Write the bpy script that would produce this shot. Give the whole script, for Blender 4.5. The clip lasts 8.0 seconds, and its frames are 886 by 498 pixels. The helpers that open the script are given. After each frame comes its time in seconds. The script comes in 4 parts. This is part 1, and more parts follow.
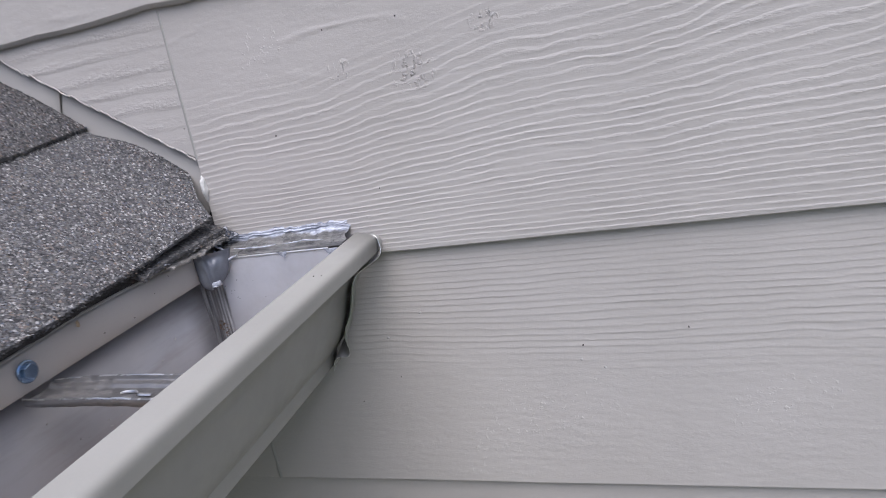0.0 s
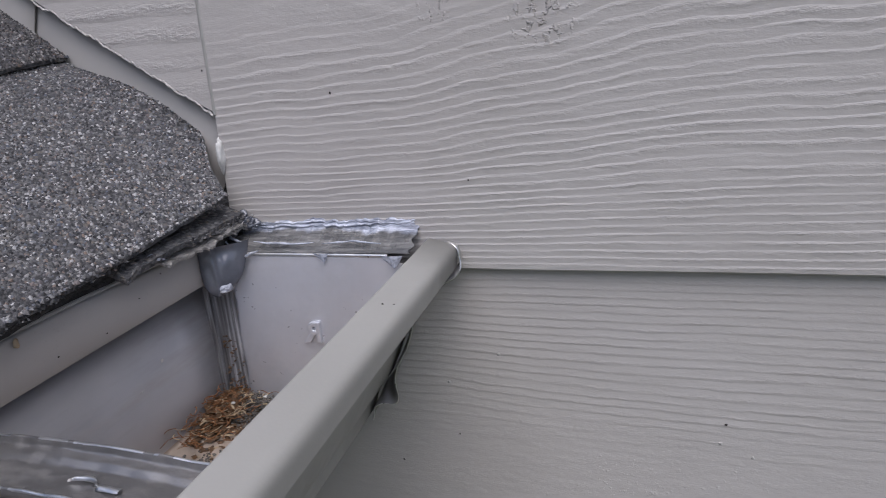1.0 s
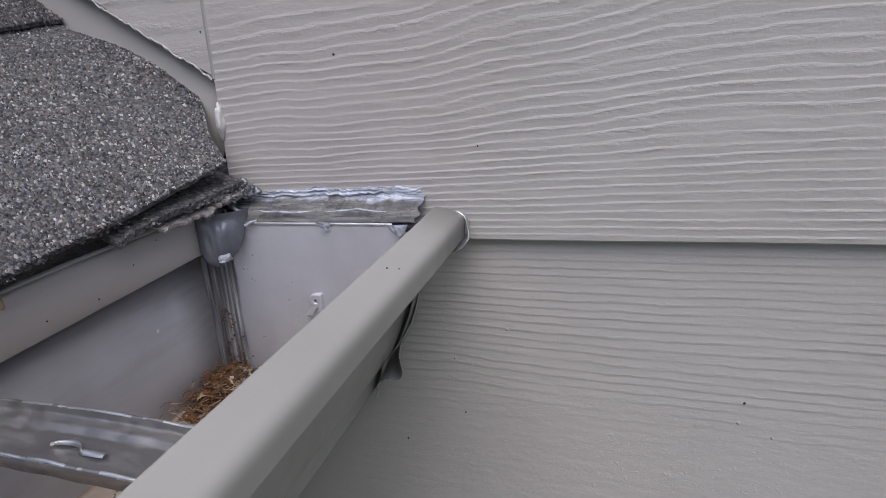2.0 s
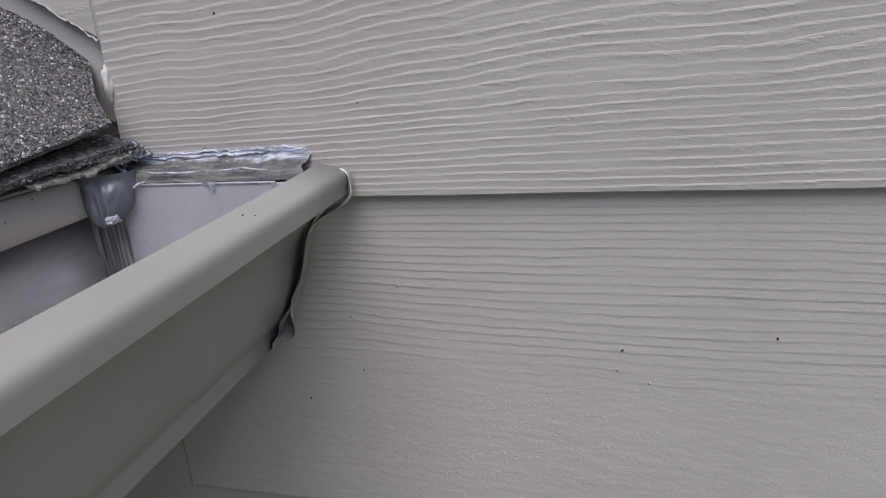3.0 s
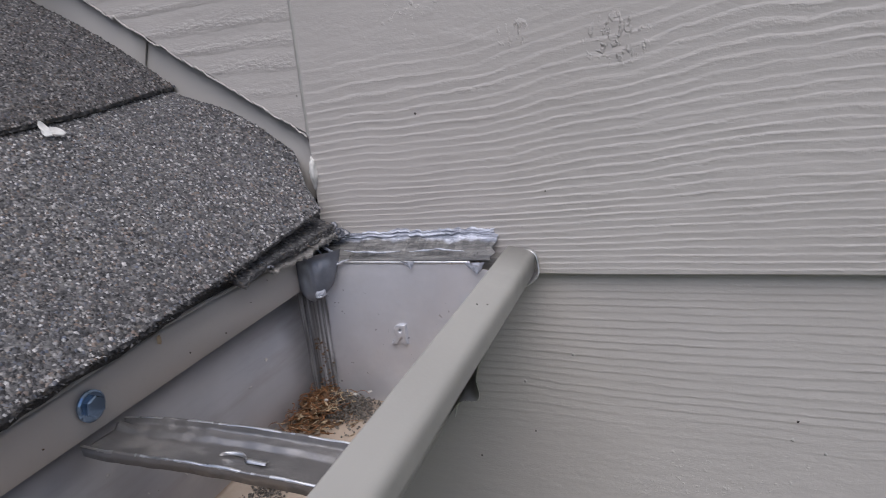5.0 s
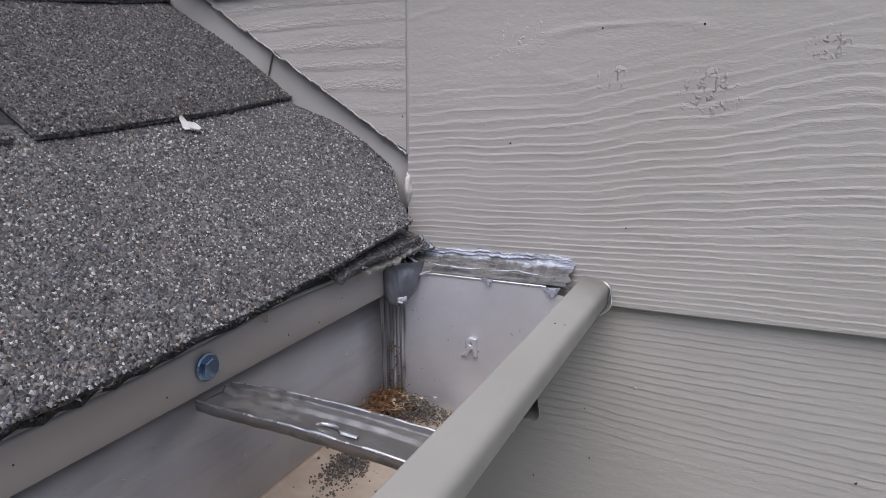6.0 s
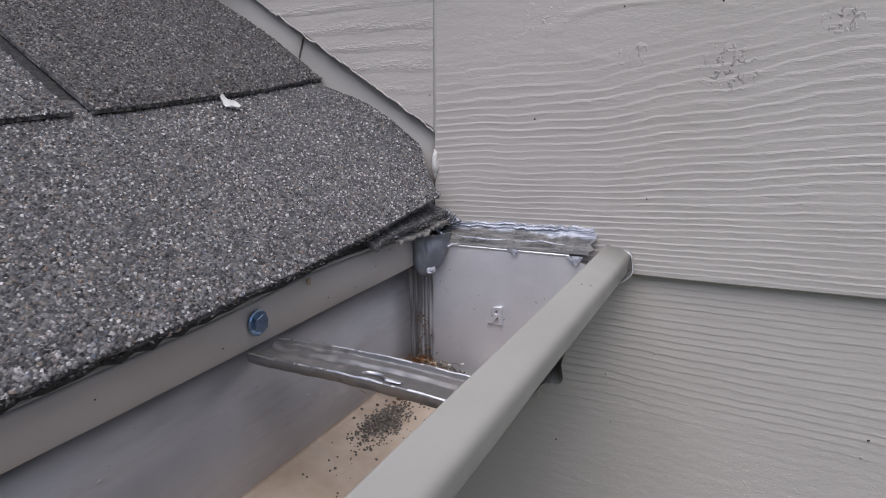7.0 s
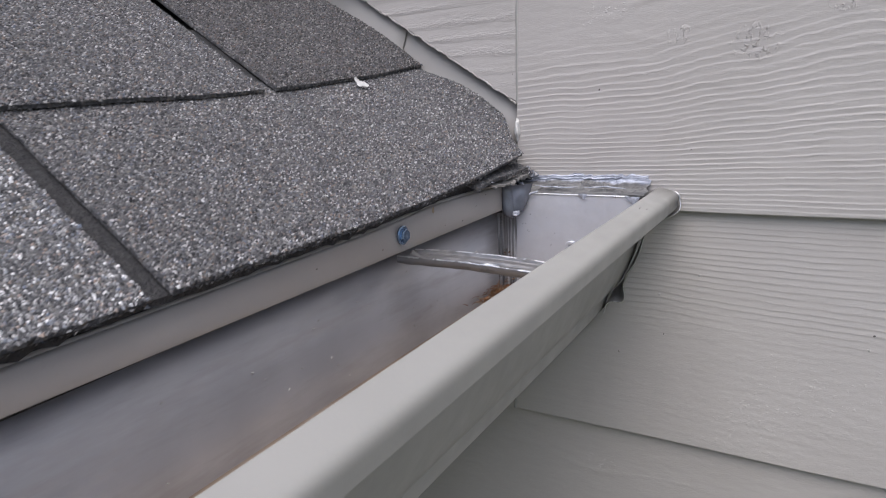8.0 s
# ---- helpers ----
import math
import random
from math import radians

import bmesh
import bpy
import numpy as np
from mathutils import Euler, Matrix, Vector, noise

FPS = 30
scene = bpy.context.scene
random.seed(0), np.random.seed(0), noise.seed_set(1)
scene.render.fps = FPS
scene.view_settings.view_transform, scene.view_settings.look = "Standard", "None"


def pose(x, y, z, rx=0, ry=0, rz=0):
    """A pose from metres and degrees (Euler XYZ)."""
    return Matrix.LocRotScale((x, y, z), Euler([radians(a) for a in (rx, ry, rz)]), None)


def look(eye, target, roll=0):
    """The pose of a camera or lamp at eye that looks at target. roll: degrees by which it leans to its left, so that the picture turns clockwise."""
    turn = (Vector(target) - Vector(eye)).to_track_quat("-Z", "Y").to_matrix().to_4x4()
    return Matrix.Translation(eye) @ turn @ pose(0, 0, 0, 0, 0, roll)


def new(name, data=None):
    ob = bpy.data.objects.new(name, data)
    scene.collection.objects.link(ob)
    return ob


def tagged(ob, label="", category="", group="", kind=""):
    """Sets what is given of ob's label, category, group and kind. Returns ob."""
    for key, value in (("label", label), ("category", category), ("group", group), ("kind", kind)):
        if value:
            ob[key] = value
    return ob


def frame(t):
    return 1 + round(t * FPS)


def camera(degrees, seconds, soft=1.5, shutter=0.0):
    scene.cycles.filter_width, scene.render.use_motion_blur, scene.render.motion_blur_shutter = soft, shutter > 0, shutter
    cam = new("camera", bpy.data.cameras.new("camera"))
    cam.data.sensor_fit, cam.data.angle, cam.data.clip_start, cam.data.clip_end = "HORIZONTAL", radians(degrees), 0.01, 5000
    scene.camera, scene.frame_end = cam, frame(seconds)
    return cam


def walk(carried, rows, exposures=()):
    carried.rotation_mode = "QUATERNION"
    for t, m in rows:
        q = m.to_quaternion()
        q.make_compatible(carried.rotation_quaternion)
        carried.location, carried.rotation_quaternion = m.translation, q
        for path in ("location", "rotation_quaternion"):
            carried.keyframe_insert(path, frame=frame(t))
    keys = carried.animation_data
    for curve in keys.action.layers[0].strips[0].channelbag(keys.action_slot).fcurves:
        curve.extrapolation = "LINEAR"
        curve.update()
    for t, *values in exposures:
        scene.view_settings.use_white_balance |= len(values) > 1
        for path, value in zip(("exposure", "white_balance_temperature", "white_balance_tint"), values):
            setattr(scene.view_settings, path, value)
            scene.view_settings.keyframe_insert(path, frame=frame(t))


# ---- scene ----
cam = camera(69.6, 8.0, 0.7, 0.2)
PATH = [
    (0, (0.291, -0.374, 0.109), (-0.324, 1.451, -0.43), -10.7),
    (0.5, (0.224, -0.297, 0.098), (-0.245, 1.564, -0.466), -4.9),
    (1, (0.204, -0.28, 0.097), (-0.374, 1.548, -0.471), -4.6),
    (1.2, (0.194, -0.28, 0.095), (-0.391, 1.545, -0.475), -3.9),
    (2.3, (0.208, -0.269, 0.078), (-0.381, 1.546, -0.519), -4.5),
    (2.5, (0.221, -0.268, 0.074), (-0.357, 1.55, -0.528), -4.7),
    (3, (0.242, -0.27, 0.067), (-0.283, 1.556, -0.558), -4.7),
    (3.5, (0.244, -0.276, 0.07), (-0.292, 1.555, -0.531), -5.2),
    (4, (0.236, -0.282, 0.065), (-0.358, 1.537, -0.515), -5.6),
    (4.5, (0.215, -0.289, 0.073), (-0.417, 1.519, -0.503), -5.7),
    (5, (0.193, -0.308, 0.102), (-0.508, 1.493, -0.413), -6.2),
    (5.2, (0.189, -0.318, 0.103), (-0.554, 1.487, -0.335), -3.7),
    (6.3, (0.187, -0.339, 0.102), (-0.678, 1.416, -0.311), -0.5),
    (6.5, (0.186, -0.342, 0.103), (-0.673, 1.416, -0.315), -0.9),
    (7, (0.187, -0.357, 0.093), (-0.698, 1.384, -0.339), -0.8),
    (7.5, (0.2, -0.414, 0.095), (-0.732, 1.306, -0.318), -1.3),
    (8, (0.212, -0.464, 0.078), (-0.807, 1.202, -0.355), -2.4),
]
EXPOSURES = [(0, 0.80, 5850, 15), (0.5, 0.52, 5850, 15), (1, 0.36, 5850, 15), (3, 0.38, 6000, 14), (5, 0.37, 6000, 14), (6.5, 0.42, 6000, 14), (7.5, 0.52, 6000, 14), (8, 0.67, 6000, 14)]
walk(cam, [(t, look(eye, target, roll)) for t, eye, target, roll in PATH], EXPOSURES)

# ---- light ----
world = bpy.data.worlds.new("overcast_sky")
scene.world = world
world.use_nodes = True
SUN_EL, SUN_AZ = radians(62), radians(160)      # azimuth from +y towards +x
wn = world.node_tree.nodes
sky = wn.new("ShaderNodeTexSky")
sky.sky_type, sky.sun_disc = "NISHITA", False
sky.sun_elevation, sky.sun_rotation = SUN_EL, SUN_AZ
sky.air_density, sky.dust_density, sky.ozone_density = 1.0, 4.0, 0.6
wn["Background"].inputs["Strength"].default_value = 0.10
world.node_tree.links.new(sky.outputs[0], wn["Background"].inputs["Color"])
sun = new("sun", bpy.data.lights.new("sun", "SUN"))
sun.data.energy, sun.data.angle, sun.data.color = 1.7, radians(60), (1.0, 0.98, 0.96)
sun_from = Vector((math.sin(SUN_AZ) * math.cos(SUN_EL), math.cos(SUN_AZ) * math.cos(SUN_EL), math.sin(SUN_EL)))
sun.matrix_world = look(sun_from * 20, (0, 0, 0))


# ---- materials ----
class Nodes:
    """A small wrapper to write node materials in few lines."""

    def __init__(self, name, rough=0.6, metal=0.0, spec=0.5):
        self.m = bpy.data.materials.new(name)
        self.m.use_nodes = True
        self.t = self.m.node_tree
        self.b = self.t.nodes["Principled BSDF"]
        self.b.inputs["Roughness"].default_value = rough
        self.b.inputs["Metallic"].default_value = metal
        self.b.inputs["Specular IOR Level"].default_value = spec
        self.pos = self.t.nodes.new("ShaderNodeTexCoord").outputs["Object"]

    def put(self, socket, value):
        if isinstance(value, bpy.types.NodeSocket):
            self.t.links.new(value, socket)
        else:
            socket.default_value = value

    def math(self, op, a, b=0.0, c=0.0, clamp=False):
        n = self.t.nodes.new("ShaderNodeMath")
        n.operation, n.use_clamp = op, clamp
        for s, v in zip(n.inputs, (a, b, c)):
            self.put(s, v)
        return n.outputs[0]

    def scaled(self, x, y, z, shift=(0, 0, 0)):
        n = self.t.nodes.new("ShaderNodeMapping")
        n.inputs["Scale"].default_value = (x, y, z)
        n.inputs["Location"].default_value = shift
        self.t.links.new(self.pos, n.inputs["Vector"])
        return n.outputs[0]

    def noise(self, scale, detail=3.0, vector=None, rough=0.5):
        n = self.t.nodes.new("ShaderNodeTexNoise")
        n.inputs["Scale"].default_value, n.inputs["Detail"].default_value = scale, detail
        n.inputs["Roughness"].default_value = rough
        self.t.links.new(vector or self.pos, n.inputs["Vector"])
        return n.outputs["Fac"]

    def cells(self, scale, vector=None, feature="F1"):
        n = self.t.nodes.new("ShaderNodeTexVoronoi")
        n.feature = feature
        n.inputs["Scale"].default_value = scale
        self.t.links.new(vector or self.pos, n.inputs["Vector"])
        return n

    def ramp(self, fac, stops):
        n = self.t.nodes.new("ShaderNodeValToRGB")
        el = n.color_ramp.elements
        while len(el) < len(stops):
            el.new(0.5)
        for e, (p, c) in zip(el, stops):
            e.position = p
            e.color = (*c, 1) if isinstance(c, tuple) else (c, c, c, 1)
        self.put(n.inputs[0], fac)
        return n.outputs[0]

    def mix(self, fac, a, b, mode="MIX"):
        n = self.t.nodes.new("ShaderNodeMix")
        n.data_type, n.blend_type = "RGBA", mode
        for i, v in ((0, fac), (6, a), (7, b)):
            self.put(n.inputs[i], (*v, 1) if isinstance(v, tuple) else v)
        return n.outputs[2]

    def span(self, fac, a, b, to_a=0.0, to_b=1.0):
        n = self.t.nodes.new("ShaderNodeMapRange")
        for s, v in zip(n.inputs, (fac, a, b, to_a, to_b)):
            self.put(s, v)
        return n.outputs[0]

    def axis(self, name, vector=None):
        n = self.t.nodes.new("ShaderNodeSeparateXYZ")
        self.t.links.new(vector or self.pos, n.inputs[0])
        return n.outputs[name]

    def bump(self, height, metres, strength=1.0, base=None):
        n = self.t.nodes.new("ShaderNodeBump")
        n.inputs["Distance"].default_value, n.inputs["Strength"].default_value = metres, strength
        self.t.links.new(height, n.inputs["Height"])
        if base:
            self.t.links.new(base, n.inputs["Normal"])
        return n.outputs[0]

    def done(self, color=None, rough=None, normal=None, metal=None):
        for key, v in (("Base Color", color), ("Roughness", rough), ("Normal", normal), ("Metallic", metal)):
            if v is not None:
                self.put(self.b.inputs[key], (*v, 1) if isinstance(v, tuple) else v)
        return self.m


def siding_material(name, spacing, dense_to, smooth_from, seed, relief=0.0008, fan=0.9, opening=2.2, flip=False, marks=1.0, scuffs=()):
    """Painted fibre-cement with pressed cedar grain: narrow grooves that fan out along the board, open up with the distance
    from its lower edge (upper edge: flip) and fade where the board is smooth."""
    n = Nodes(name, rough=0.62, spec=0.35)
    z, x = n.axis("Z"), n.axis("X")
    if flip:
        z = n.math("SUBTRACT", 0.178, z)
    swirl = n.noise(1.0, 1.5, n.scaled(9, 1, 11, (seed * 2, 0, 5)))
    twist = n.noise(1.0, 2.0, n.scaled(26, 1, 40, (seed * 3, 0, 2)))
    fine = n.noise(1.0, 3.0, n.scaled(120, 1, 220, (0, 0, seed)))
    turn = n.math("SUBTRACT", 1.0, n.math("MULTIPLY", n.math("SINE", n.math("MULTIPLY", x, 2.2)), fan / 2.2))
    v = n.math("MULTIPLY", z, turn)
    v = n.math("MULTIPLY_ADD", n.math("MULTIPLY", n.math("SUBTRACT", swirl, 0.5), z), 0.16, v)
    v = n.math("MULTIPLY_ADD", n.math("MULTIPLY", n.math("SUBTRACT", twist, 0.5), n.math("ADD", z, 0.02)), 0.045, v)
    bent = n.math("SUBTRACT", v, n.math("MULTIPLY", n.math("MULTIPLY", v, v), opening))
    phase = n.math("MULTIPLY_ADD", n.math("SUBTRACT", fine, 0.5), 1.2, n.math("MULTIPLY", bent, 6.2832 / spacing))
    phase = n.math("MULTIPLY_ADD", n.math("SUBTRACT", n.noise(1.0, 1.0, n.scaled(6, 1, 60, (seed, 0, 3))), 0.5), 5.0, phase)
    saw = n.math("FRACT", n.math("DIVIDE", phase, 6.2832))
    crest = n.math("MULTIPLY", n.math("POWER", saw, 1.7), n.span(saw, 0.74, 1.0, 1.0, 0.0))
    crumble = n.span(n.noise(1.0, 3.0, n.scaled(260, 1, 520, (seed, 0, 4)), 0.65), 0.28, 0.60, 0.35, 1.0)
    ridge = n.math("MULTIPLY", crest, crumble)
    patch = n.noise(1.0, 2.0, n.scaled(7, 1, 26, (seed * 5, 0, 1)))
    fade = n.span(v, dense_to, smooth_from, 1.0, 0.0)
    streak = n.noise(1.0, 2.0, n.scaled(22, 1, 170, (seed, 0, 9)))
    depth = n.math("MULTIPLY", fade, n.span(patch, 0.28, 0.60, 0.55, 1.0))
    depth = n.math("MULTIPLY", depth, n.span(streak, 0.32, 0.60, 0.30, 1.0))
    # a few wider contour lines on the smooth part
    loop = n.noise(1.0, 1.0, n.scaled(4.2, 1, 15, (seed * 7, 0, 2)))
    contour = n.math("POWER", n.span(n.math("SINE", n.math("MULTIPLY_ADD", n.math("SUBTRACT", fine, 0.5), 1.2, n.math("MULTIPLY", loop, 62.0))), -1.0, 1.0), 6.0)
    broken = n.span(n.noise(1.0, 2.0, n.scaled(14, 1, 40, (seed, 0, 17))), 0.42, 0.62, 0.0, 0.75)
    contour = n.math("MULTIPLY", n.math("MULTIPLY", contour, broken), n.math("SUBTRACT", 1.0, fade))
    height = n.math("ADD", n.math("MULTIPLY", ridge, depth), n.math("MULTIPLY", contour, 0.45 * marks))
    normal = n.bump(height, relief)
    normal = n.bump(n.noise(70.0, 3.0, n.scaled(1, 1, 2.5)), 0.0010, 0.35, normal)
    pits = n.math("MULTIPLY", n.span(n.noise(330.0, 3.0, None, 0.6), 0.60, 0.72), n.span(n.noise(9.0, 2.0), 0.55, 0.66))
    pits = n.math("MULTIPLY", pits, n.math("SUBTRACT", 1.0, fade))
    normal = n.bump(n.math("MULTIPLY", pits, marks), 0.0005, 0.8, normal)
    # patches where the pressed skin is chipped
    for sx, sz, size in scuffs:
        far = n.math("ADD", n.math("POWER", n.math("DIVIDE", n.math("SUBTRACT", x, sx), size), 2.0), n.math("POWER", n.math("DIVIDE", n.math("SUBTRACT", n.axis("Z"), sz), size * 0.8), 2.0))
        chips = n.math("MULTIPLY", n.span(n.noise(1.0, 4.0, n.scaled(260, 1, 170, (sx * 90, 0, sz * 70)), 0.6), 0.53, 0.60), n.span(far, 0.2, 1.0, 1.0, 0.0))
        normal = n.bump(chips, 0.0008, 0.9, normal)
    sand = n.math("MULTIPLY", n.noise(1.0, 3.0, n.scaled(420, 1, 1100), 0.6), n.span(n.noise(1.0, 2.0, n.scaled(12, 1, 90)), 0.35, 0.65, 0.25, 1.0))
    normal = n.bump(sand, 0.00020, 0.8, normal)
    normal = n.bump(n.noise(1500.0, 2.0), 0.00007, 0.7, normal)
    tone = n.ramp(n.noise(9.0, 4.0), [(0.3, (0.385, 0.362, 0.335)), (0.7, (0.425, 0.400, 0.372))])
    tone = n.mix(n.span(n.noise(420.0, 2.0), 0.35, 0.8, 0.0, 0.10), tone, (0.30, 0.28, 0.26))
    dirt = n.span(n.noise(1.0, 3.0, n.scaled(28, 1, 12)), 0.60, 0.80, 0.0, 0.18)
    return n.done(n.mix(dirt, tone, (0.30, 0.285, 0.26)), n.span(n.noise(40.0), 0.3, 0.7, 0.5, 0.68), normal)


def paint_material(name, color, rough=0.42):
    """Baked enamel on sheet aluminium: faint oil-canning, dust and tiny scratches."""
    n = Nodes(name, rough=rough, spec=0.5)
    low = tuple(c * 0.90 for c in color)
    c = n.mix(n.span(n.noise(14.0, 4.0), 0.3, 0.7), low, color)
    dust = n.span(n.noise(700.0, 2.0), 0.62, 0.80, 0.0, 0.35)
    c = n.mix(dust, c, (0.33, 0.30, 0.26))
    normal = n.bump(n.noise(18.0, 2.0), 0.0016, 0.25)
    normal = n.bump(n.noise(900.0, 2.0), 0.00005, 0.5, normal)
    return n.done(c, n.span(n.noise(55.0, 3.0), 0.3, 0.7, rough - 0.08, rough + 0.12), normal)


def metal_material(name, color, rough=0.35, metal=1.0, stain=(0.25, 0.22, 0.19), amount=0.25, along=(1, 1, 1)):
    """Bare aluminium with a brushed haze, water marks and grime."""
    n = Nodes(name, rough=rough, metal=metal)
    c = n.mix(n.span(n.noise(30.0, 4.0), 0.3, 0.7), tuple(v * 0.86 for v in color), color)
    grime = n.span(n.noise(1.0, 5.0, n.scaled(45 * along[0], 45 * along[1], 45 * along[2]), 0.65), 0.48, 0.74, 0.0, amount)
    c = n.mix(grime, c, stain)
    brushed = n.noise(1.0, 3.0, n.scaled(300 * along[0], 300 * along[1], 300 * along[2]))
    normal = n.bump(brushed, 0.00008, 0.6)
    normal = n.bump(n.noise(45.0, 2.0), 0.0008, 0.3, normal)
    return n.done(c, n.math("ADD", n.span(brushed, 0.3, 0.7, rough - 0.07, rough + 0.1), n.math("MULTIPLY", grime, 0.5)), normal,
                  n.math("MULTIPLY", n.math("SUBTRACT", 1.0, grime), metal))


def granule_material(name):
    """Mineral granules on asphalt: grey, white, tan and near-black grains of about 1.5 mm."""
    n = Nodes(name, rough=0.9, spec=0.3)
    wob = n.noise(900.0, 2.0)
    g = n.cells(560.0)
    pick = n.t.nodes.new("ShaderNodeSeparateColor")
    n.t.links.new(g.outputs["Color"], pick.inputs[0])
    c = n.ramp(pick.outputs[0], [(0.0, (0.035, 0.035, 0.038)), (0.30, (0.085, 0.084, 0.088)), (0.58, (0.17, 0.168, 0.170)),
                                 (0.80, (0.27, 0.262, 0.25)), (0.90, (0.20, 0.165, 0.125)), (1.0, (0.50, 0.49, 0.48))])
    c = n.mix(n.span(n.noise(22.0, 3.0), 0.35, 0.7, 0.0, 0.32), c, (0.07, 0.069, 0.072))
    gap = n.span(g.outputs["Distance"], 0.30, 0.75, 0.0, 0.5)
    c = n.mix(0.45, c, (0.06, 0.06, 0.061))
    c = n.mix(gap, c, (0.06, 0.06, 0.061))
    h = n.math("MULTIPLY", n.math("SUBTRACT", 1.0, g.outputs["Distance"]), n.math("ADD", pick.outputs[1], 0.5))
    normal = n.bump(h, 0.0011, 0.9)
    normal = n.bump(wob, 0.0004, 0.5, normal)
    return n.done(c, None, normal)


def plain_material(name, a, b, scale=80.0, rough=0.8, relief=0.0006, spec=0.4, metal=0.0):
    n = Nodes(name, rough=rough, spec=spec, metal=metal)
    c = n.mix(n.span(n.noise(scale, 5.0, None, 0.65), 0.3, 0.7), a, b)
    normal = n.bump(n.noise(scale * 2.2, 4.0), relief, 0.8)
    return n.done(c, n.span(n.noise(scale * 0.5), 0.3, 0.7, max(rough - 0.1, 0.05), min(rough + 0.1, 1.0)), normal)


def sealant_material():
    """Cured grey gutter sealant, smeared on in two passes: a pale skin over a darker one, both glossy."""
    n = Nodes("grey_sealant", rough=0.22, spec=0.45)
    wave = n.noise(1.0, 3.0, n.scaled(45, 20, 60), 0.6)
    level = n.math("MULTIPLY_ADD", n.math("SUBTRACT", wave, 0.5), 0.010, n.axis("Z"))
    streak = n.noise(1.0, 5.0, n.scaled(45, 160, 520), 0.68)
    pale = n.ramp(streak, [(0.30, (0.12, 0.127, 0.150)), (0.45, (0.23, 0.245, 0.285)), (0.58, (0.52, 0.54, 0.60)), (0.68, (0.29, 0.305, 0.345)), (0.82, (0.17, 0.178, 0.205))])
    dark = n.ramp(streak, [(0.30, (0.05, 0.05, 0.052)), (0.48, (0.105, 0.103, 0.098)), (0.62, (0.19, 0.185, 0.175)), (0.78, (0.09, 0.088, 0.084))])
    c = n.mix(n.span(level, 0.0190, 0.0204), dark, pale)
    normal = n.bump(n.noise(1.0, 4.0, n.scaled(60, 260, 420), 0.6), 0.0016, 0.9)
    return n.done(c, n.span(n.noise(90.0, 3.0), 0.35, 0.7, 0.22, 0.50), normal)


M_PAINT = paint_material("beige_enamel", (0.305, 0.298, 0.272))
M_STRIP = paint_material("beige_flashing_enamel", (0.41, 0.388, 0.358), 0.5)
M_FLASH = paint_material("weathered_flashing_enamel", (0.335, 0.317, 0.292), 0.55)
M_INNER = metal_material("gutter_inside", (0.43, 0.422, 0.424), 0.36, 0.55, (0.22, 0.19, 0.16), 0.65, (1, 0.15, 1))
M_CAP = metal_material("end_cap_inside", (0.72, 0.725, 0.755), 0.34, 0.6, (0.40, 0.39, 0.38), 0.25)
M_HANGER = metal_material("hanger_aluminium", (0.27, 0.262, 0.255), 0.36, 0.8, (0.085, 0.074, 0.062), 0.95, (1, 2, 1))
M_EDGE = metal_material("cut_aluminium", (0.70, 0.70, 0.69), 0.32)
M_ZINC = metal_material("zinc_plated_screw", (0.27, 0.37, 0.51), 0.14, 1.0, (0.3, 0.3, 0.3), 0.1)
M_SILT = plain_material("silt_film", (0.30, 0.235, 0.175), (0.40, 0.335, 0.27), 45.0, 0.75, 0.0003)
M_GRANULE = granule_material("shingle_granules")


def grain_material(name, tone, tint):
    """Loose mineral grains, each of one colour; tone and tint set the blend of one tab."""
    n = Nodes(name, rough=0.78, spec=0.40)
    island = n.t.nodes.new("ShaderNodeNewGeometry").outputs["Random Per Island"]
    mixed = ((0.0, 0.028, 0.028, 0.030), (0.24, 0.10, 0.098, 0.100), (0.46, 0.19, 0.188, 0.186), (0.62, 0.29, 0.288, 0.282),
             (0.70, 0.31, 0.235, 0.185), (0.77, 0.16, 0.185, 0.235), (0.88, 0.42, 0.412, 0.395), (1.0, 0.84, 0.835, 0.82))
    c = n.ramp(island, [(p, (r * tone * tint[0], g * tone * tint[1], b * tone * tint[2])) for p, r, g, b in mixed])
    patchy = n.span(n.noise(26.0, 3.0), 0.35, 0.7, 0.0, 0.22)
    return n.done(n.mix(patchy, c, (0.13 * tone, 0.128 * tone, 0.13 * tone)))


M_GRAINS = [grain_material("grains_mid", 0.64, (1.02, 1, 0.99)), grain_material("grains_dark", 0.38, (1.05, 1, 0.97)),
            grain_material("grains_light", 0.95, (1, 1, 1.0)), grain_material("grains_black", 0.30, (1, 1, 1))]
M_ASPHALT = plain_material("asphalt_edge", (0.012, 0.012, 0.013), (0.05, 0.048, 0.046), 320.0, 0.85, 0.0016)
M_CORE = plain_material("torn_underlay", (0.12, 0.113, 0.105), (0.33, 0.315, 0.29), 300.0, 0.9, 0.0015)
M_MAT = plain_material("weathered_shingle_core", (0.06, 0.058, 0.056), (0.34, 0.33, 0.315), 520.0, 0.95, 0.0018)
M_SEAL = sealant_material()
M_BEAD = plain_material("grey_sealant_bead", (0.062, 0.066, 0.078), (0.118, 0.125, 0.145), 60.0, 0.16, 0.0004, 0.8)
M_SKIN = plain_material("pale_sealant_skin", (0.22, 0.23, 0.26), (0.62, 0.64, 0.70), 190.0, 0.28, 0.0010, 0.6)
streak_nodes = Nodes("sealant_streak", rough=0.28, spec=0.6)
lines = streak_nodes.noise(1.0, 3.0, streak_nodes.scaled(700, 700, 14), 0.6)
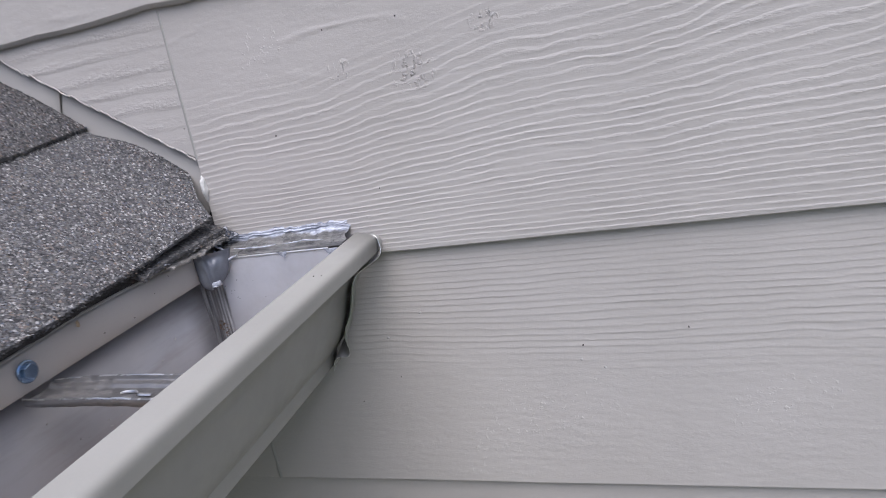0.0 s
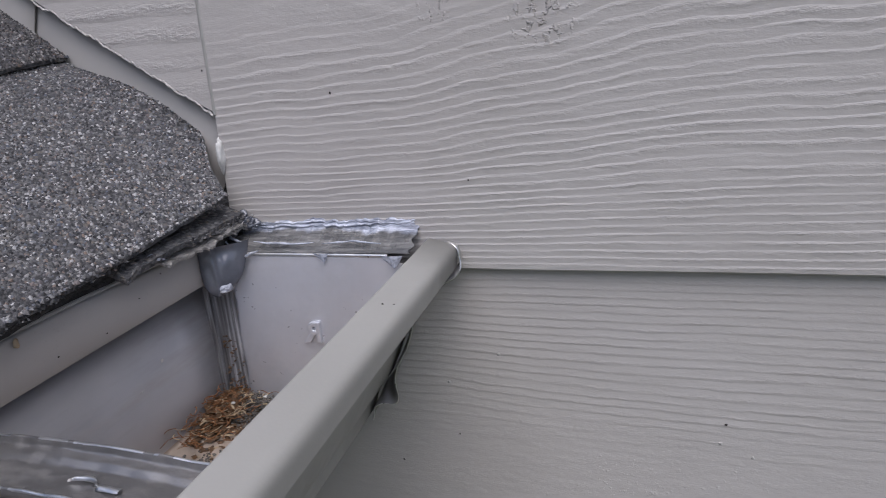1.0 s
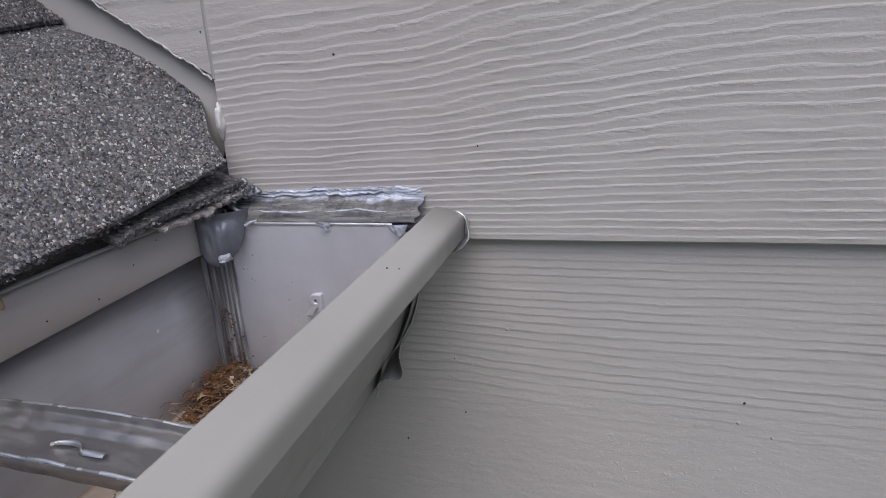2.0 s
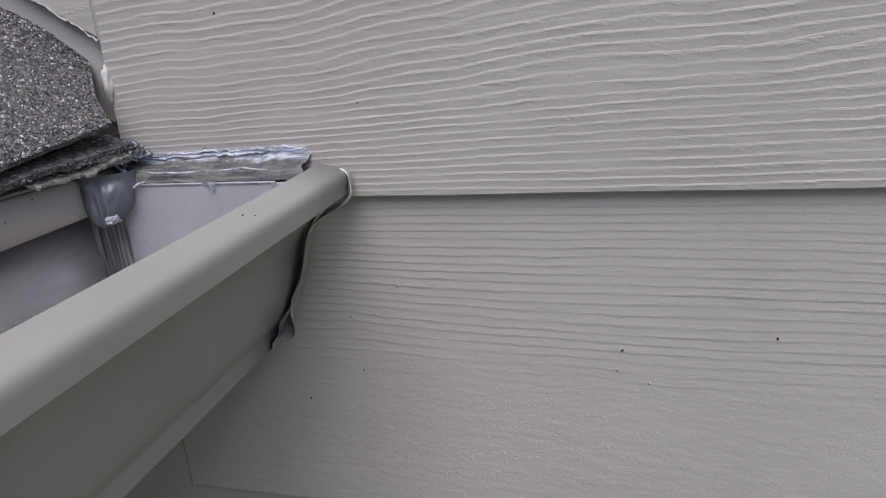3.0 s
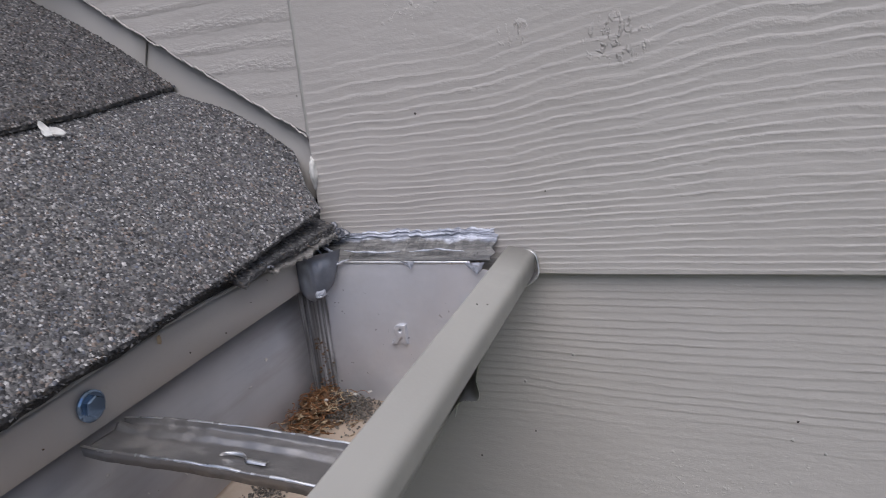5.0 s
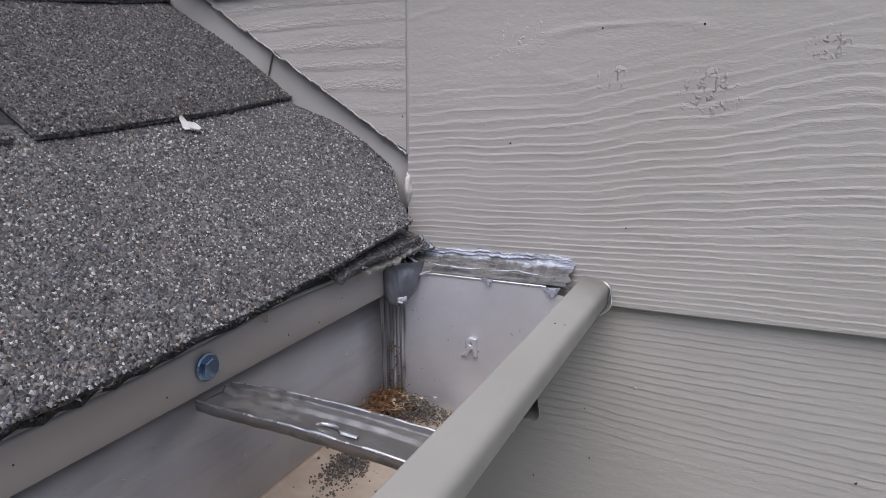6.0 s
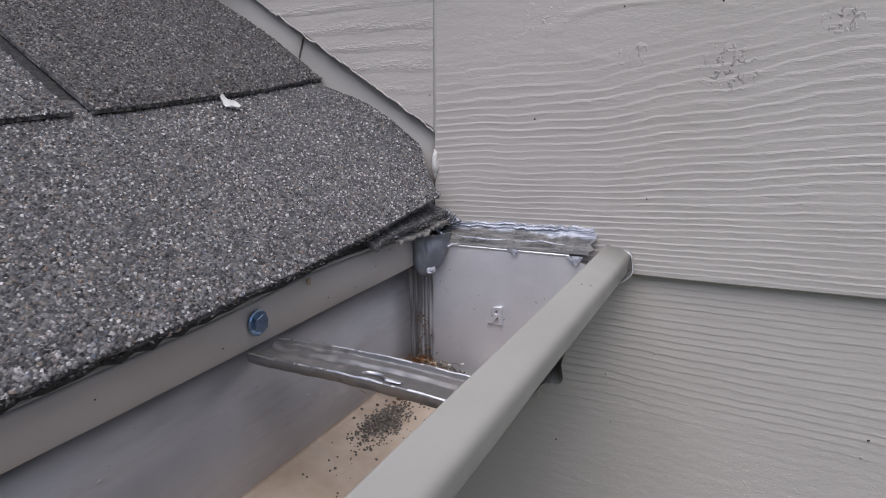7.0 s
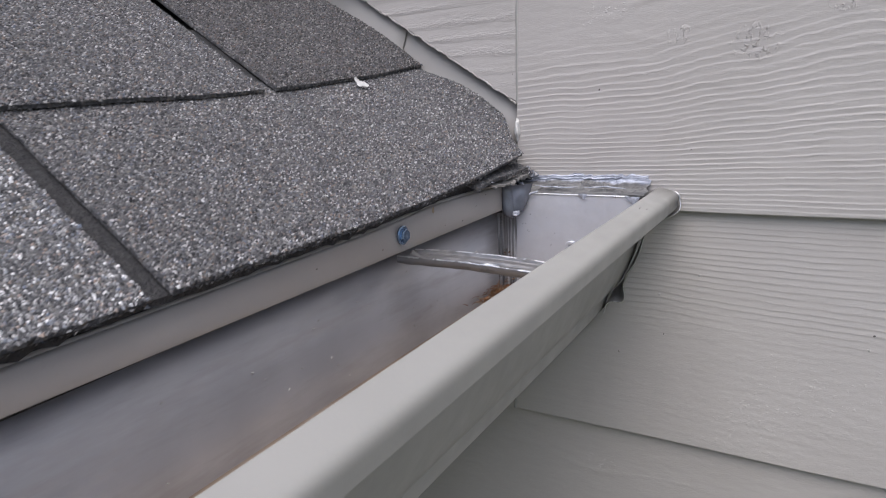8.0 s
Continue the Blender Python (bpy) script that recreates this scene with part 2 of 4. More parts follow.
M_STREAK = streak_nodes.done(streak_nodes.ramp(lines, [(0.35, (0.05, 0.05, 0.05)), (0.52, (0.15, 0.15, 0.152)), (0.66, (0.38, 0.38, 0.39))]), None, streak_nodes.bump(lines, 0.0008, 0.8))
M_WHITE = plain_material("white_caulk", (0.44, 0.43, 0.40), (0.68, 0.67, 0.64), 120.0, 0.6, 0.0006)
M_CUT = plain_material("raw_cement_edge", (0.36, 0.34, 0.31), (0.54, 0.515, 0.475), 380.0, 0.9, 0.0011)
M_SPECK = plain_material("dark_dirt", (0.02, 0.018, 0.016), (0.06, 0.05, 0.045), 900.0, 0.9, 0.0003)
M_GRIT = plain_material("dark_grit", (0.035, 0.031, 0.028), (0.20, 0.18, 0.155), 500.0, 0.9, 0.0003)
M_LEAF = plain_material("dry_leaf", (0.05, 0.028, 0.014), (0.17, 0.095, 0.045), 240.0, 0.7, 0.0003)
M_RUST = plain_material("rusty_fibre", (0.11, 0.042, 0.015), (0.30, 0.135, 0.048), 300.0, 0.7, 0.0002)
M_STRAW = plain_material("pale_straw", (0.28, 0.20, 0.11), (0.48, 0.38, 0.25), 240.0, 0.7, 0.0002)
M_WRAP = plain_material("dark_sheathing", (0.03, 0.028, 0.025), (0.06, 0.055, 0.05), 60.0, 0.9)
M_WOOD = plain_material("painted_fascia", (0.36, 0.335, 0.30), (0.41, 0.38, 0.345), 30.0, 0.6)
M_GROUND = plain_material("lawn_ground", (0.06, 0.075, 0.035), (0.11, 0.12, 0.06), 2.0, 0.95, 0.03)


# ---- building helpers ----
def link_mesh(name, bm, materials, parent=None, smooth=False):
    me = bpy.data.meshes.new(name)
    bmesh.ops.recalc_face_normals(bm, faces=bm.faces[:])
    for f in bm.faces:
        f.smooth = smooth
    bm.to_mesh(me)
    bm.free()
    for m in materials if isinstance(materials, (list, tuple)) else [materials]:
        me.materials.append(m)
    ob = new(name, me)
    ob.parent = parent
    return ob


def part(name, bm, material, parent, label="", smooth=False):
    return tagged(link_mesh(name, bm, material, parent, smooth), label)


def thing(name, bm, material, label, category, group="", kind="", smooth=False):
    return tagged(link_mesh(name, bm, material, None, smooth), label, category, group, kind)


def holder(name, label, category, at=(0, 0, 0), group="", kind=""):
    ob = new(name)
    ob.empty_display_size = 0.02
    ob.location = at
    return tagged(ob, label, category, group, kind)


def rough(x, y, z, s):
    """Noise about 0 at the scale s."""
    return noise.noise(Vector((x * s, y * s, z * s)))


def sheet(rows, thick=0.0, outward=None, cap=True):
    """A bmesh from a grid of points (rows of equal length), given a second face thick metres along outward(i, j)."""
    bm = bmesh.new()
    a = [[bm.verts.new(p) for p in row] for row in rows]
    n, m = len(rows), len(rows[0])
    for i in range(n - 1):
        for j in range(m - 1):
            bm.faces.new((a[i][j], a[i + 1][j], a[i + 1][j + 1], a[i][j + 1]))
    if thick:
        b = [[bm.verts.new(Vector(p) + Vector(outward(i, j)) * thick) for j, p in enumerate(row)] for i, row in enumerate(rows)]
        for i in range(n - 1):
            for j in range(m - 1):
                f = bm.faces.new((b[i][j], b[i][j + 1], b[i + 1][j + 1], b[i + 1][j]))
                f.material_index = 1
        for i in range(n - 1):
            for j in (0, m - 1):
                f = bm.faces.new((a[i][j], b[i][j], b[i + 1][j], a[i + 1][j]))
        for j in range(m - 1):
            for i in (0, n - 1):
                f = bm.faces.new((a[i][j], a[i][j + 1], b[i][j + 1], b[i][j]))
    return bm


def box(x0, x1, y0, y1, z0, z1, bevel=0.0):
    bm = bmesh.new()
    bmesh.ops.create_cube(bm, size=1)
    for v in bm.verts:
        v.co = Vector((x0 + (v.co.x + 0.5) * (x1 - x0), y0 + (v.co.y + 0.5) * (y1 - y0), z0 + (v.co.z + 0.5) * (z1 - z0)))
    if bevel:
        bmesh.ops.bevel(bm, geom=bm.edges[:], offset=bevel, segments=2, affect="EDGES")
    return bm


def rounded(points, radius, steps=4):
    """A polyline with its inner corners rounded by a quadratic arc; a third number of a point is its own radius."""
    pts = [Vector(p[:2]) for p in points]
    out = [pts[0]]
    for k, (a, b, c) in enumerate(zip(pts, pts[1:], pts[2:])):
        r = min(points[k + 1][2] if len(points[k + 1]) > 2 else radius, (a - b).length * 0.45, (c - b).length * 0.45)
        p, q = b + (a - b).normalized() * r, b + (c - b).normalized() * r
        d, e = (a - p).length, (c - q).length
        if d > 0.002:
            out.append(p + (a - p).normalized() * min(0.0007, d * 0.3))
        out += [p.lerp(b, s / steps).lerp(b.lerp(q, s / steps), s / steps) for s in range(steps + 1)]
        if e > 0.002:
            out.append(q + (c - q).normalized() * min(0.0007, e * 0.3))
    return out + [pts[-1]]


def normals_2d(line):
    out = []
    for i in range(len(line)):
        d = (line[min(i + 1, len(line) - 1)] - line[max(i - 1, 0)]).normalized()
        out.append(Vector((d.y, -d.x)))
    return out


def blob(x, y, z, sx, sy, sz, seed, amount=0.25, level=3, freq=60):
    """An uneven lump."""
    bm = bmesh.new()
    bmesh.ops.create_icosphere(bm, subdivisions=level, radius=1)
    for v in bm.verts:
        k = 1 + amount * noise.noise(Vector((v.co.x * 1.6 + seed, v.co.y * 1.6, v.co.z * 1.6)))
        v.co = Vector((x + v.co.x * sx * k, y + v.co.y * sy * k, z + v.co.z * sz * k))
    return bm


# ---- the wall of lap siding ----
EXPOSURE, BOARD, THICK = 0.178, 0.208, 0.0046
wall_north = thing("wall_north", box(-2.2, 2.4, 0.0165, 0.16, -2.7, 1.6), M_WRAP, "dark sheathing behind the painted lap siding", "wall", kind="structure")


def board(x0, x1, bottom, material, cut=None):
    """One board: lower edge at y 0, leaning back over the one below. cut: a line (x, z, x, z) that trims its lower left."""
    bm = bmesh.new()
    n = max(2, int(min((x1 - x0) / 0.02, 120)))
    zs = [0.0, 0.0007, 0.05, 0.10, 0.15, BOARD]
    if cut:
        zs = [0.0, 0.0024] + [i * BOARD / 12 for i in range(1, 13)]
    front, back = [], []
    for i in range(n + 1):
        x = x0 + (x1 - x0) * i / n
        low = 0.0
        if cut:
            low = max(0.0, cut[1] + (x - cut[0]) * (cut[3] - cut[1]) / (cut[2] - cut[0]) - bottom)
            low += 0.0022 * rough(x, bottom, 0, 130) + 0.0012 * rough(x, 3, 0, 420)
        low = min(low, BOARD - 0.004)
        wob = 0.0005 * rough(x, bottom, 0, 9)
        col = []
        for k, h in enumerate(zs):
            hh = low + h * (BOARD - low) / BOARD if cut else h
            lean = 0.0050 * hh / EXPOSURE
            col.append((x, lean + (0.0 if k else 0.0022 if cut else 0.0007), hh + (wob if k < 2 else 0)))
        front.append(col)
    bm = sheet(front, THICK, lambda i, j: (0, 1, 0))
    for f in bm.faces:
        f.material_index = 0
    if cut:
        for f in bm.faces:
            c = f.calc_center_median()
            lo = cut[1] + (c.x - cut[0]) * (cut[3] - cut[1]) / (cut[2] - cut[0]) - bottom
            if max(v.co.y for v in f.verts) - min(v.co.y for v in f.verts) > 0.0012 and c.z < lo + 0.006:
                f.material_index = 1
    ob = link_mesh("siding_board", bm, [material, M_CUT], wall_north)
    ob.location = (0, 0, bottom)
    return ob


M_UPPER = siding_material("siding_grain_wide", 0.0028, 0.090, 0.122, 2.3, 0.00074, marks=1.2, scuffs=((0.166, 0.111, 0.016), (0.119, 0.119, 0.009), (0.213, 0.132, 0.010)))
M_LOWER = siding_material("siding_grain_fine", 0.0034, 0.066, 0.092, 7.1, 0.00046, 0.35, 1.8, True, 0.3)
M_OTHER = siding_material("siding_grain_other", 0.0120, 0.100, 0.160, 4.7, 0.0010, 0.4, 0.8, True)
M_PLAIN = siding_material("siding_grain_faint", 0.0050, 0.010, 0.080, 6.3, 0.0004, 0.3)
CUT = (-0.149, 0.174, 0.004, 0.0765)
board(0.0, 2.4, 0.0, M_UPPER)
cut_board = board(-0.29, -0.0003, 0.0, M_OTHER, CUT)


def paint_burr():
    """The torn, whitish fringe along the sawn edge."""
    rows = []
    for i in range(240):
        x = -0.150 + 0.149 * i / 239
        z = CUT[1] + (x - CUT[0]) * (CUT[3] - CUT[1]) / (CUT[2] - CUT[0]) + 0.0018 * rough(x, 0, 0, 130) + 0.0012 * rough(x, 3, 0, 420)
        r = 0.0007 + 0.0006 * abs(rough(x, 9, 0, 260))
        y = 0.0050 * z / EXPOSURE + 0.0004
        rows.append([(x, y - r * math.sin(a * 0.785), z - r * 0.9 * math.cos(a * 0.785) + 0.0004 * rough(x, a, 0, 500)) for a in range(0, 5)])
    return sheet(rows)


part("paint_burr", paint_burr(), M_CUT, cut_board, "torn whitish sawn edge")
board(-0.0045, 2.4, -EXPOSURE, M_LOWER)
board(-2.2, -0.0051, -EXPOSURE, M_OTHER)
for k in range(-15, 9):
    if k in (-1, 0):
        continue
    left = -2.2 if k < 0 else max(-2.2, -0.149 - (k * EXPOSURE - 0.174) * 1.57 - 0.30)
    if k > 0:
        board(left, 2.4, k * EXPOSURE, M_OTHER, (-2.2, 0.174 + 2.051 * 0.637, -0.149, 0.174))
    else:
        board(left, 2.4, k * EXPOSURE, (M_OTHER, M_PLAIN, M_UPPER)[k % 3])


def caulk_run():
    """A thin painted-over run of caulk down the lower joint."""
    rows = []
    for i in range(13):
        z = -0.178 + 0.05 * i / 12
        lean = 0.0050 * (z + EXPOSURE) / EXPOSURE
        rows.append([(-0.005 + 0.004 * (z + 0.178) * -3 + (0.0014 + 0.001 * rough(z, 0, 0, 90)) * (j / 4 - 0.5) * 2, lean - 0.0007 * math.sin(j / 4 * 3.14), z) for j in range(5)])
    return sheet(rows)


thing("caulk_run", caulk_run(), M_PAINT, "painted-over caulk run along a siding joint", "caulk", smooth=True)


def joint_caulk():
    """A thin bead of painted-over caulk down the joint between the cut board and the long one."""
    rows = []
    for i in range(90):
        z = 0.0790 + 0.0985 * i / 89
        lean = 0.0050 * z / EXPOSURE
        w = 0.0010 + 0.0003 * rough(z, 0, 0, 120)
        rows.append([(-0.0002 + w * a / 3 + 0.0003 * rough(z, 5, 0, 60), lean - (0.0006 + 0.0003 * rough(z, 2, 0, 160)) * math.cos(a / 3 * 1.57), z) for a in range(-3, 4)])
    return sheet(rows)


thing("caulk_run", joint_caulk(), M_PAINT, "thin painted-over caulk bead along a siding joint", "caulk", smooth=True)

# ---- the roof ----
SLOPE, EAVE_X, COURSE = 0.667, 0.012, 0.1030


def eave_z(y):
    s = max(0.0, min(1.0, (y + 0.20) / 0.20))
    return 0.016 + 0.04 * (y + 0.318) + 0.013 * s ** 1.5


def roof_z(x, y):
    """The height of the shingles' upper side, lifted where they meet the wall."""
    return eave_z(y) + SLOPE * (EAVE_X - x)


def curl(x, y, butt):
    """The first course swells up against the flashing; the upper ones lie nearly flat."""
    s = max(0.0, min(1.0, (y + 0.048) / 0.050))
    up = math.sin(math.pi * max(0.0, min(1.0, (butt - x) / 0.098)))
    return s * s * (0.001 + (0.010 if butt > 0 else 0.003) * up)


roof_rows = [[(x, y, roof_z(x, y) - 0.014) for y in (-2.38, -1.2, -0.7, -0.3, -0.13, -0.06, 0.016)] for x in (0.0, -0.3, -0.8, -1.2, -1.58)]
roof = thing("roof", sheet(roof_rows, 0.018, lambda i, j: (0, 0, -1)), [M_ASPHALT, M_ASPHALT], "sloping roof deck under grey asphalt shingles", "roof", kind="structure")


def wall_edge(x):
    """Where the tabs stop at the wall: behind the siding's face where it is cut away, short of it below."""
    return 0.0095 - 0.0265 * max(0.0, min(1.0, (x + 0.016) / 0.022))


def tab_top(x, y, butt, seed, depth=0.175):
    u = max(0.0, (butt - x) / depth)
    return roof_z(x, y) + 0.0024 - 0.0066 * u + curl(x, y, butt) + 0.0008 * rough(x, y, seed, 25)


def shingle(butt, y0, y1, seed, depth=0.175, thick=0.0020, top=M_GRANULE, name="shingle", drop=0.0, ragged=0.0012):
    """One tab: butt edge at x = butt, running up the slope under the next course."""
    nx, ny = (12, max(8, int((y1 - y0) / 0.006))) if depth > 0.1 else (8, int((y1 - y0) / 0.0012))
    rows = []
    for j in range(ny + 1):
        t = j / ny
        row = []
        for i in range(nx + 1):
            u = i / nx
            y = min(y0 + (y1 - y0) * t, wall_edge(butt - depth * u))
            edge = butt + ragged * rough(seed, y, 0, 160) + 0.5 * ragged * rough(seed + 9, y, 0, 600)
            x = edge - depth * u
            if j in (0, ny):
                y += 0.0007 * rough(x, seed, j, 240)
            z = tab_top(x, y, butt, seed, depth) - drop
            if i == 0:
                z -= 0.0004
            row.append((x, y, z))
        rows.append(row)
    bm = sheet(rows, thick, lambda i, j: (0.2 * -1, 0, -1))
    for f in bm.faces:
        if butt - f.calc_center_median().x > 0.66 * depth and depth > 0.1:
            f.material_index = 1
    return link_mesh(name, bm, [top, M_ASPHALT if top is M_GRANULE else top], roof)


GAP = 0.0098
tabs = []
for k in range(16):
    butt = EAVE_X - COURSE * k
    y1 = 0.0095
    y0 = (-0.330 if k % 2 == 0 else -0.167) + GAP / 2
    seed = k * 3.1
    while y1 > -2.37:
        shingle(butt, y0, y1, seed)
        if k < 3 and y1 > -0.75:
            tabs.append((butt, max(y0, -0.75), y1, seed, 1 if k and y1 > 0 else 0 if k or y1 > 0 else 2))
        y1 = y0 - GAP
        y0 = max(y1 - 0.326 + GAP, -2.4)
        seed += 0.77
# layers under the first course
shingle(EAVE_X - 0.003, -2.4, -0.078, 31.0, 0.16, 0.003, M_ASPHALT, "starter_shingle", 0.0044, 0.0020)


def step_between(y, stops):
    """A height that runs straight from stop to stop (y, height)."""
    for (ya, a), (yb, b) in zip(stops, stops[1:]):
        if y <= yb:
            return a + (b - a) * max(0.0, (y - ya) / (yb - ya))
    return stops[-1][1]


def under_layer(name, y0, y1, stops, edge_x, depth, thick, ragged, seed, materials, label=""):
    """A torn layer that sticks out below the lifted tab: its butt edge follows the stops, its inner side runs up the slope."""
    ny, nx = int((y1 - y0) / 0.0006), 12
    rows = []
    for j in range(ny + 1):
        y = y0 + (y1 - y0) * j / ny
        tear = ragged * (rough(seed, y, 0, 95) + 0.6 * rough(seed + 3, y, 0, 330) + 0.3 * rough(seed + 5, y, 0, 900))
        row = []
        for i in range(nx + 1):
            u = (i / nx) ** 1.6
            x = edge_x + tear * (1 - u) - depth * u
            z = step_between(y, stops) + SLOPE * (edge_x - x) * 0.55 + 0.0006 * rough(x, y, seed, 90) - 0.35 * abs(tear) * (1 - u) ** 3
            row.append((x, y + 0.0012 * rough(x, seed, j == 0, 160) * (j in (0, ny)), z))
        rows.append(row)
    ob = link_mesh(name, sheet(rows, thick, lambda i, j: (-0.2, 0, -1)), materials, roof)
    return tagged(ob, label)


under_layer("starter_shingle", -0.090, -0.0055, [(-0.090, 0.0252), (-0.060, 0.0282), (-0.012, 0.0300), (0.0, 0.0305)], 0.0128, 0.055, 0.0026, 0.0014, 41.0,
            [M_GRANULE, M_ASPHALT], "dark layer with mineral granules")
under_layer("starter_shingle", -0.048, -0.0050, [(-0.048, 0.0268), (-0.030, 0.0272), (0.0, 0.0266)], 0.0122, 0.050, 0.0016, 0.0022, 47.0,
            [M_MAT, M_MAT], "broken edge of a worn shingle")
under_layer("underlay_scrap", -0.068, -0.0045, [(-0.068, 0.0232), (-0.055, 0.0222), (-0.030, 0.0228), (-0.012, 0.0236), (0.0, 0.024)], 0.0132, 0.040, 0.0011, 0.0032, 53.0,
            [M_CORE, M_CORE], "pale grey torn scrap of underlay")
under_layer("underlay_scrap", -0.030, -0.0060, [(-0.030, 0.0236), (-0.018, 0.0252), (0.0, 0.0250)], 0.0140, 0.030, 0.0010, 0.0028, 59.0,
            [M_CORE, M_CORE], "pale grey torn scrap of underlay")


# ---- step flashing against the wall ----
def step_flashing(x_low, x_high, lift):
    """A bent sheet: one leg up the wall behind the siding, the other under the shingles."""
    rows = []
    profile = rounded([(0.0145 - lift, 0.062), (0.0130 - lift, -0.001), (-0.045, -0.030)], 0.010, 6)
    n = 14
    for i in range(n + 1):
        x = x_low + (x_high - x_low) * i / n
        base = SLOPE * (EAVE_X - x) + 0.030
        out = 0.0036 * (1 - i / n) ** 2
        rows.append([(x + 0.35 * (p.y - 0.03) * (1 - i / n), p.x - out + 0.0006 * rough(x, j, 0, 30), base + p.y) for j, p in enumerate(profile)])
    return sheet(rows, 0.0010, lambda i, j: (0, 0.7, -0.7))


for k in range(12):
    low = 0.003 - 0.109 * k
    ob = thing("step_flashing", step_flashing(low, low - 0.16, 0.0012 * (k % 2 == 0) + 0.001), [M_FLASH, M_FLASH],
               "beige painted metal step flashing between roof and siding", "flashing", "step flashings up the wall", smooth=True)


# ---- fascia, soffit and the house under the eave ----
thing("fascia", box(-0.034, -0.009, -2.5, 0.019, -0.14, -0.012, 0.002), M_WOOD, "beige painted fascia board behind the gutter", "fascia", kind="structure")
thing("soffit", box(-0.40, -0.030, -2.5, 0.019, -0.15, -0.14), M_WOOD, "beige painted soffit under the eave", "soffit", kind="structure")
thing("wall_west", box(-0.55, -0.41, -2.5, 0.019, -2.7, -0.14), M_WOOD, "beige house wall under the eave", "wall", kind="structure")
thing("ground", box(-1500, 1500, -1500, 1500, -2.9, -2.7), M_GROUND, "green lawn around the house", "ground", kind="structure")

# ---- drip edge over the back of the gutter ----
drip_rows = []
for i in range(61):
    y = -2.4 + 2.394 * (i / 60) ** 0.8
    top = min(0.0205, eave_z(y) - 0.0060)
    low = -0.0008 + 0.027 * (max(y, -0.5) + 0.10) + 0.040 * min(0.0, y + 0.5)
    drip_line = rounded([(-0.060, top + 0.034), (-0.006, top + 0.001), (0.0016, top), (0.0028, low)], 0.003, 3)
    drip_rows.append([(p.x + 0.0005 * rough(0, y, j, 7), y, p.y) for j, p in enumerate(drip_line)])
drip_edge = holder("drip_edge", "beige painted metal drip edge above the gutter", "drip edge", (0, 0, 0))
bend = len(drip_rows[0]) - 4
part("roof_flange", sheet([row[:bend + 1] for row in drip_rows], 0.0007, lambda i, j: (-0.8, 0, -0.6)), [M_STRIP, M_STRIP], drip_edge, smooth=True)
part("face", sheet([row[bend:] for row in drip_rows], 0.0007, lambda i, j: (-0.8, 0, -0.6)), [M_STRIP, M_STRIP], drip_edge, smooth=True)


# ---- the gutter ----
gutter = holder("gutter", "beige painted aluminium gutter with bare grey inside", "gutter", (0.05, -0.4, -0.07))
gutter_inverse = Matrix.Translation((-0.05, 0.4, 0.07))
FLOOR_Z, FALL = -0.0715, 0.030      # heights hold at y -0.1; the gutter falls away from the wall


def fall(y):
    return FALL * (y + 0.1)


body_line = rounded([(-0.007, 0.004), (-0.007, FLOOR_Z - 0.0008, 0.002), (0.0745, -0.0772, 0.0012), (0.0778, -0.0650, 0.0007), (0.0872, -0.0545, 0.007), (0.0945, -0.0370, 0.008),
                     (0.1010, -0.0170, 0.006), (0.1105, -0.0050, 0.0020), (0.1238, 0.0012, 0.0004), (0.1252, 0.0122, 0.0048), (0.1110, 0.0153, 0.0009), (0.1100, 0.0080)], 0.003, 6)
body_out = normals_2d(body_line)


def gutter_sheet():
    rows = []
    ys = [-2.4 + 2.392 * i / 60 for i in range(61)]
    for y in ys:
        rows.append([(p.x + 0.0006 * rough(y, p.x * 9, p.y * 9, 5), y, p.y + fall(y) + 0.0005 * rough(y, 2, p.x * 9, 6)) for p in body_line])
    bm = sheet(rows, 0.0007, lambda i, j: (-body_out[j].x, 0, -body_out[j].y))
    for f in bm.faces:
        c = f.calc_center_median()
        if f.material_index == 1:
            f.material_index = 2 if (c.z - fall(c.y) < FLOOR_Z + 0.0025 and -0.0068 < c.x < 0.0735) else 1
    return bm


trough = part("trough", gutter_sheet(), [M_PAINT, M_INNER, M_SILT], gutter, smooth=True)
trough.matrix_parent_inverse = gutter_inverse


def end_cap_plate():
    """The plate that closes the gutter, its upper edge bent back towards the wall."""
    inner = [p + Vector((0, fall(-0.016))) for p in body_line if p.y < 0.009]
    bm = bmesh.new()
    top = 0.0112
    ring = [(-0.0064, top)] + [(p.x - 0.0008 * (p.x > 0.04) + 0.0008 * (p.x < 0.01), p.y + 0.0008) for p in inner if p.y < -0.0025]
    ring += [(0.1110, 0.0060), (0.1040, 0.0070), (0.0990, 0.0080), (0.0960, 0.0098), (0.0930, top)]
    verts = [bm.verts.new((x, -0.016, z)) for x, z in ring]
    bm.faces.new(verts)
    lip = [bm.verts.new((x, y, z)) for x, y, z in ((-0.0064, -0.0148, top + 0.0012), (0.092, -0.0148, top + 0.0012), (0.092, -0.003, top + 0.002), (-0.0064, -0.003, top + 0.002))]
    bm.faces.new((verts[0], verts[-1], lip[1], lip[0]))
    bm.faces.new((lip[0], lip[1], lip[2], lip[3]))
    return bm


cap = part("end_cap", end_cap_plate(), M_CAP, gutter, "silvery bare metal end cap with an embossed letter")
cap.matrix_parent_inverse = gutter_inverse


def bent_edge():
    """The rounded upper edge of the cap; brighter metal stands in for its highlight line."""
    rows = []
    for i in range(31):
        x = 0.018 + 0.074 * i / 30
        r = 0.0009 + 0.0003 * rough(x, 0, 0, 200)
        rows.append([(x, -0.0156 - r * math.cos(a * 0.5), 0.0112 + r * math.sin(a * 0.5)) for a in range(-1, 5)])
    return sheet(rows)


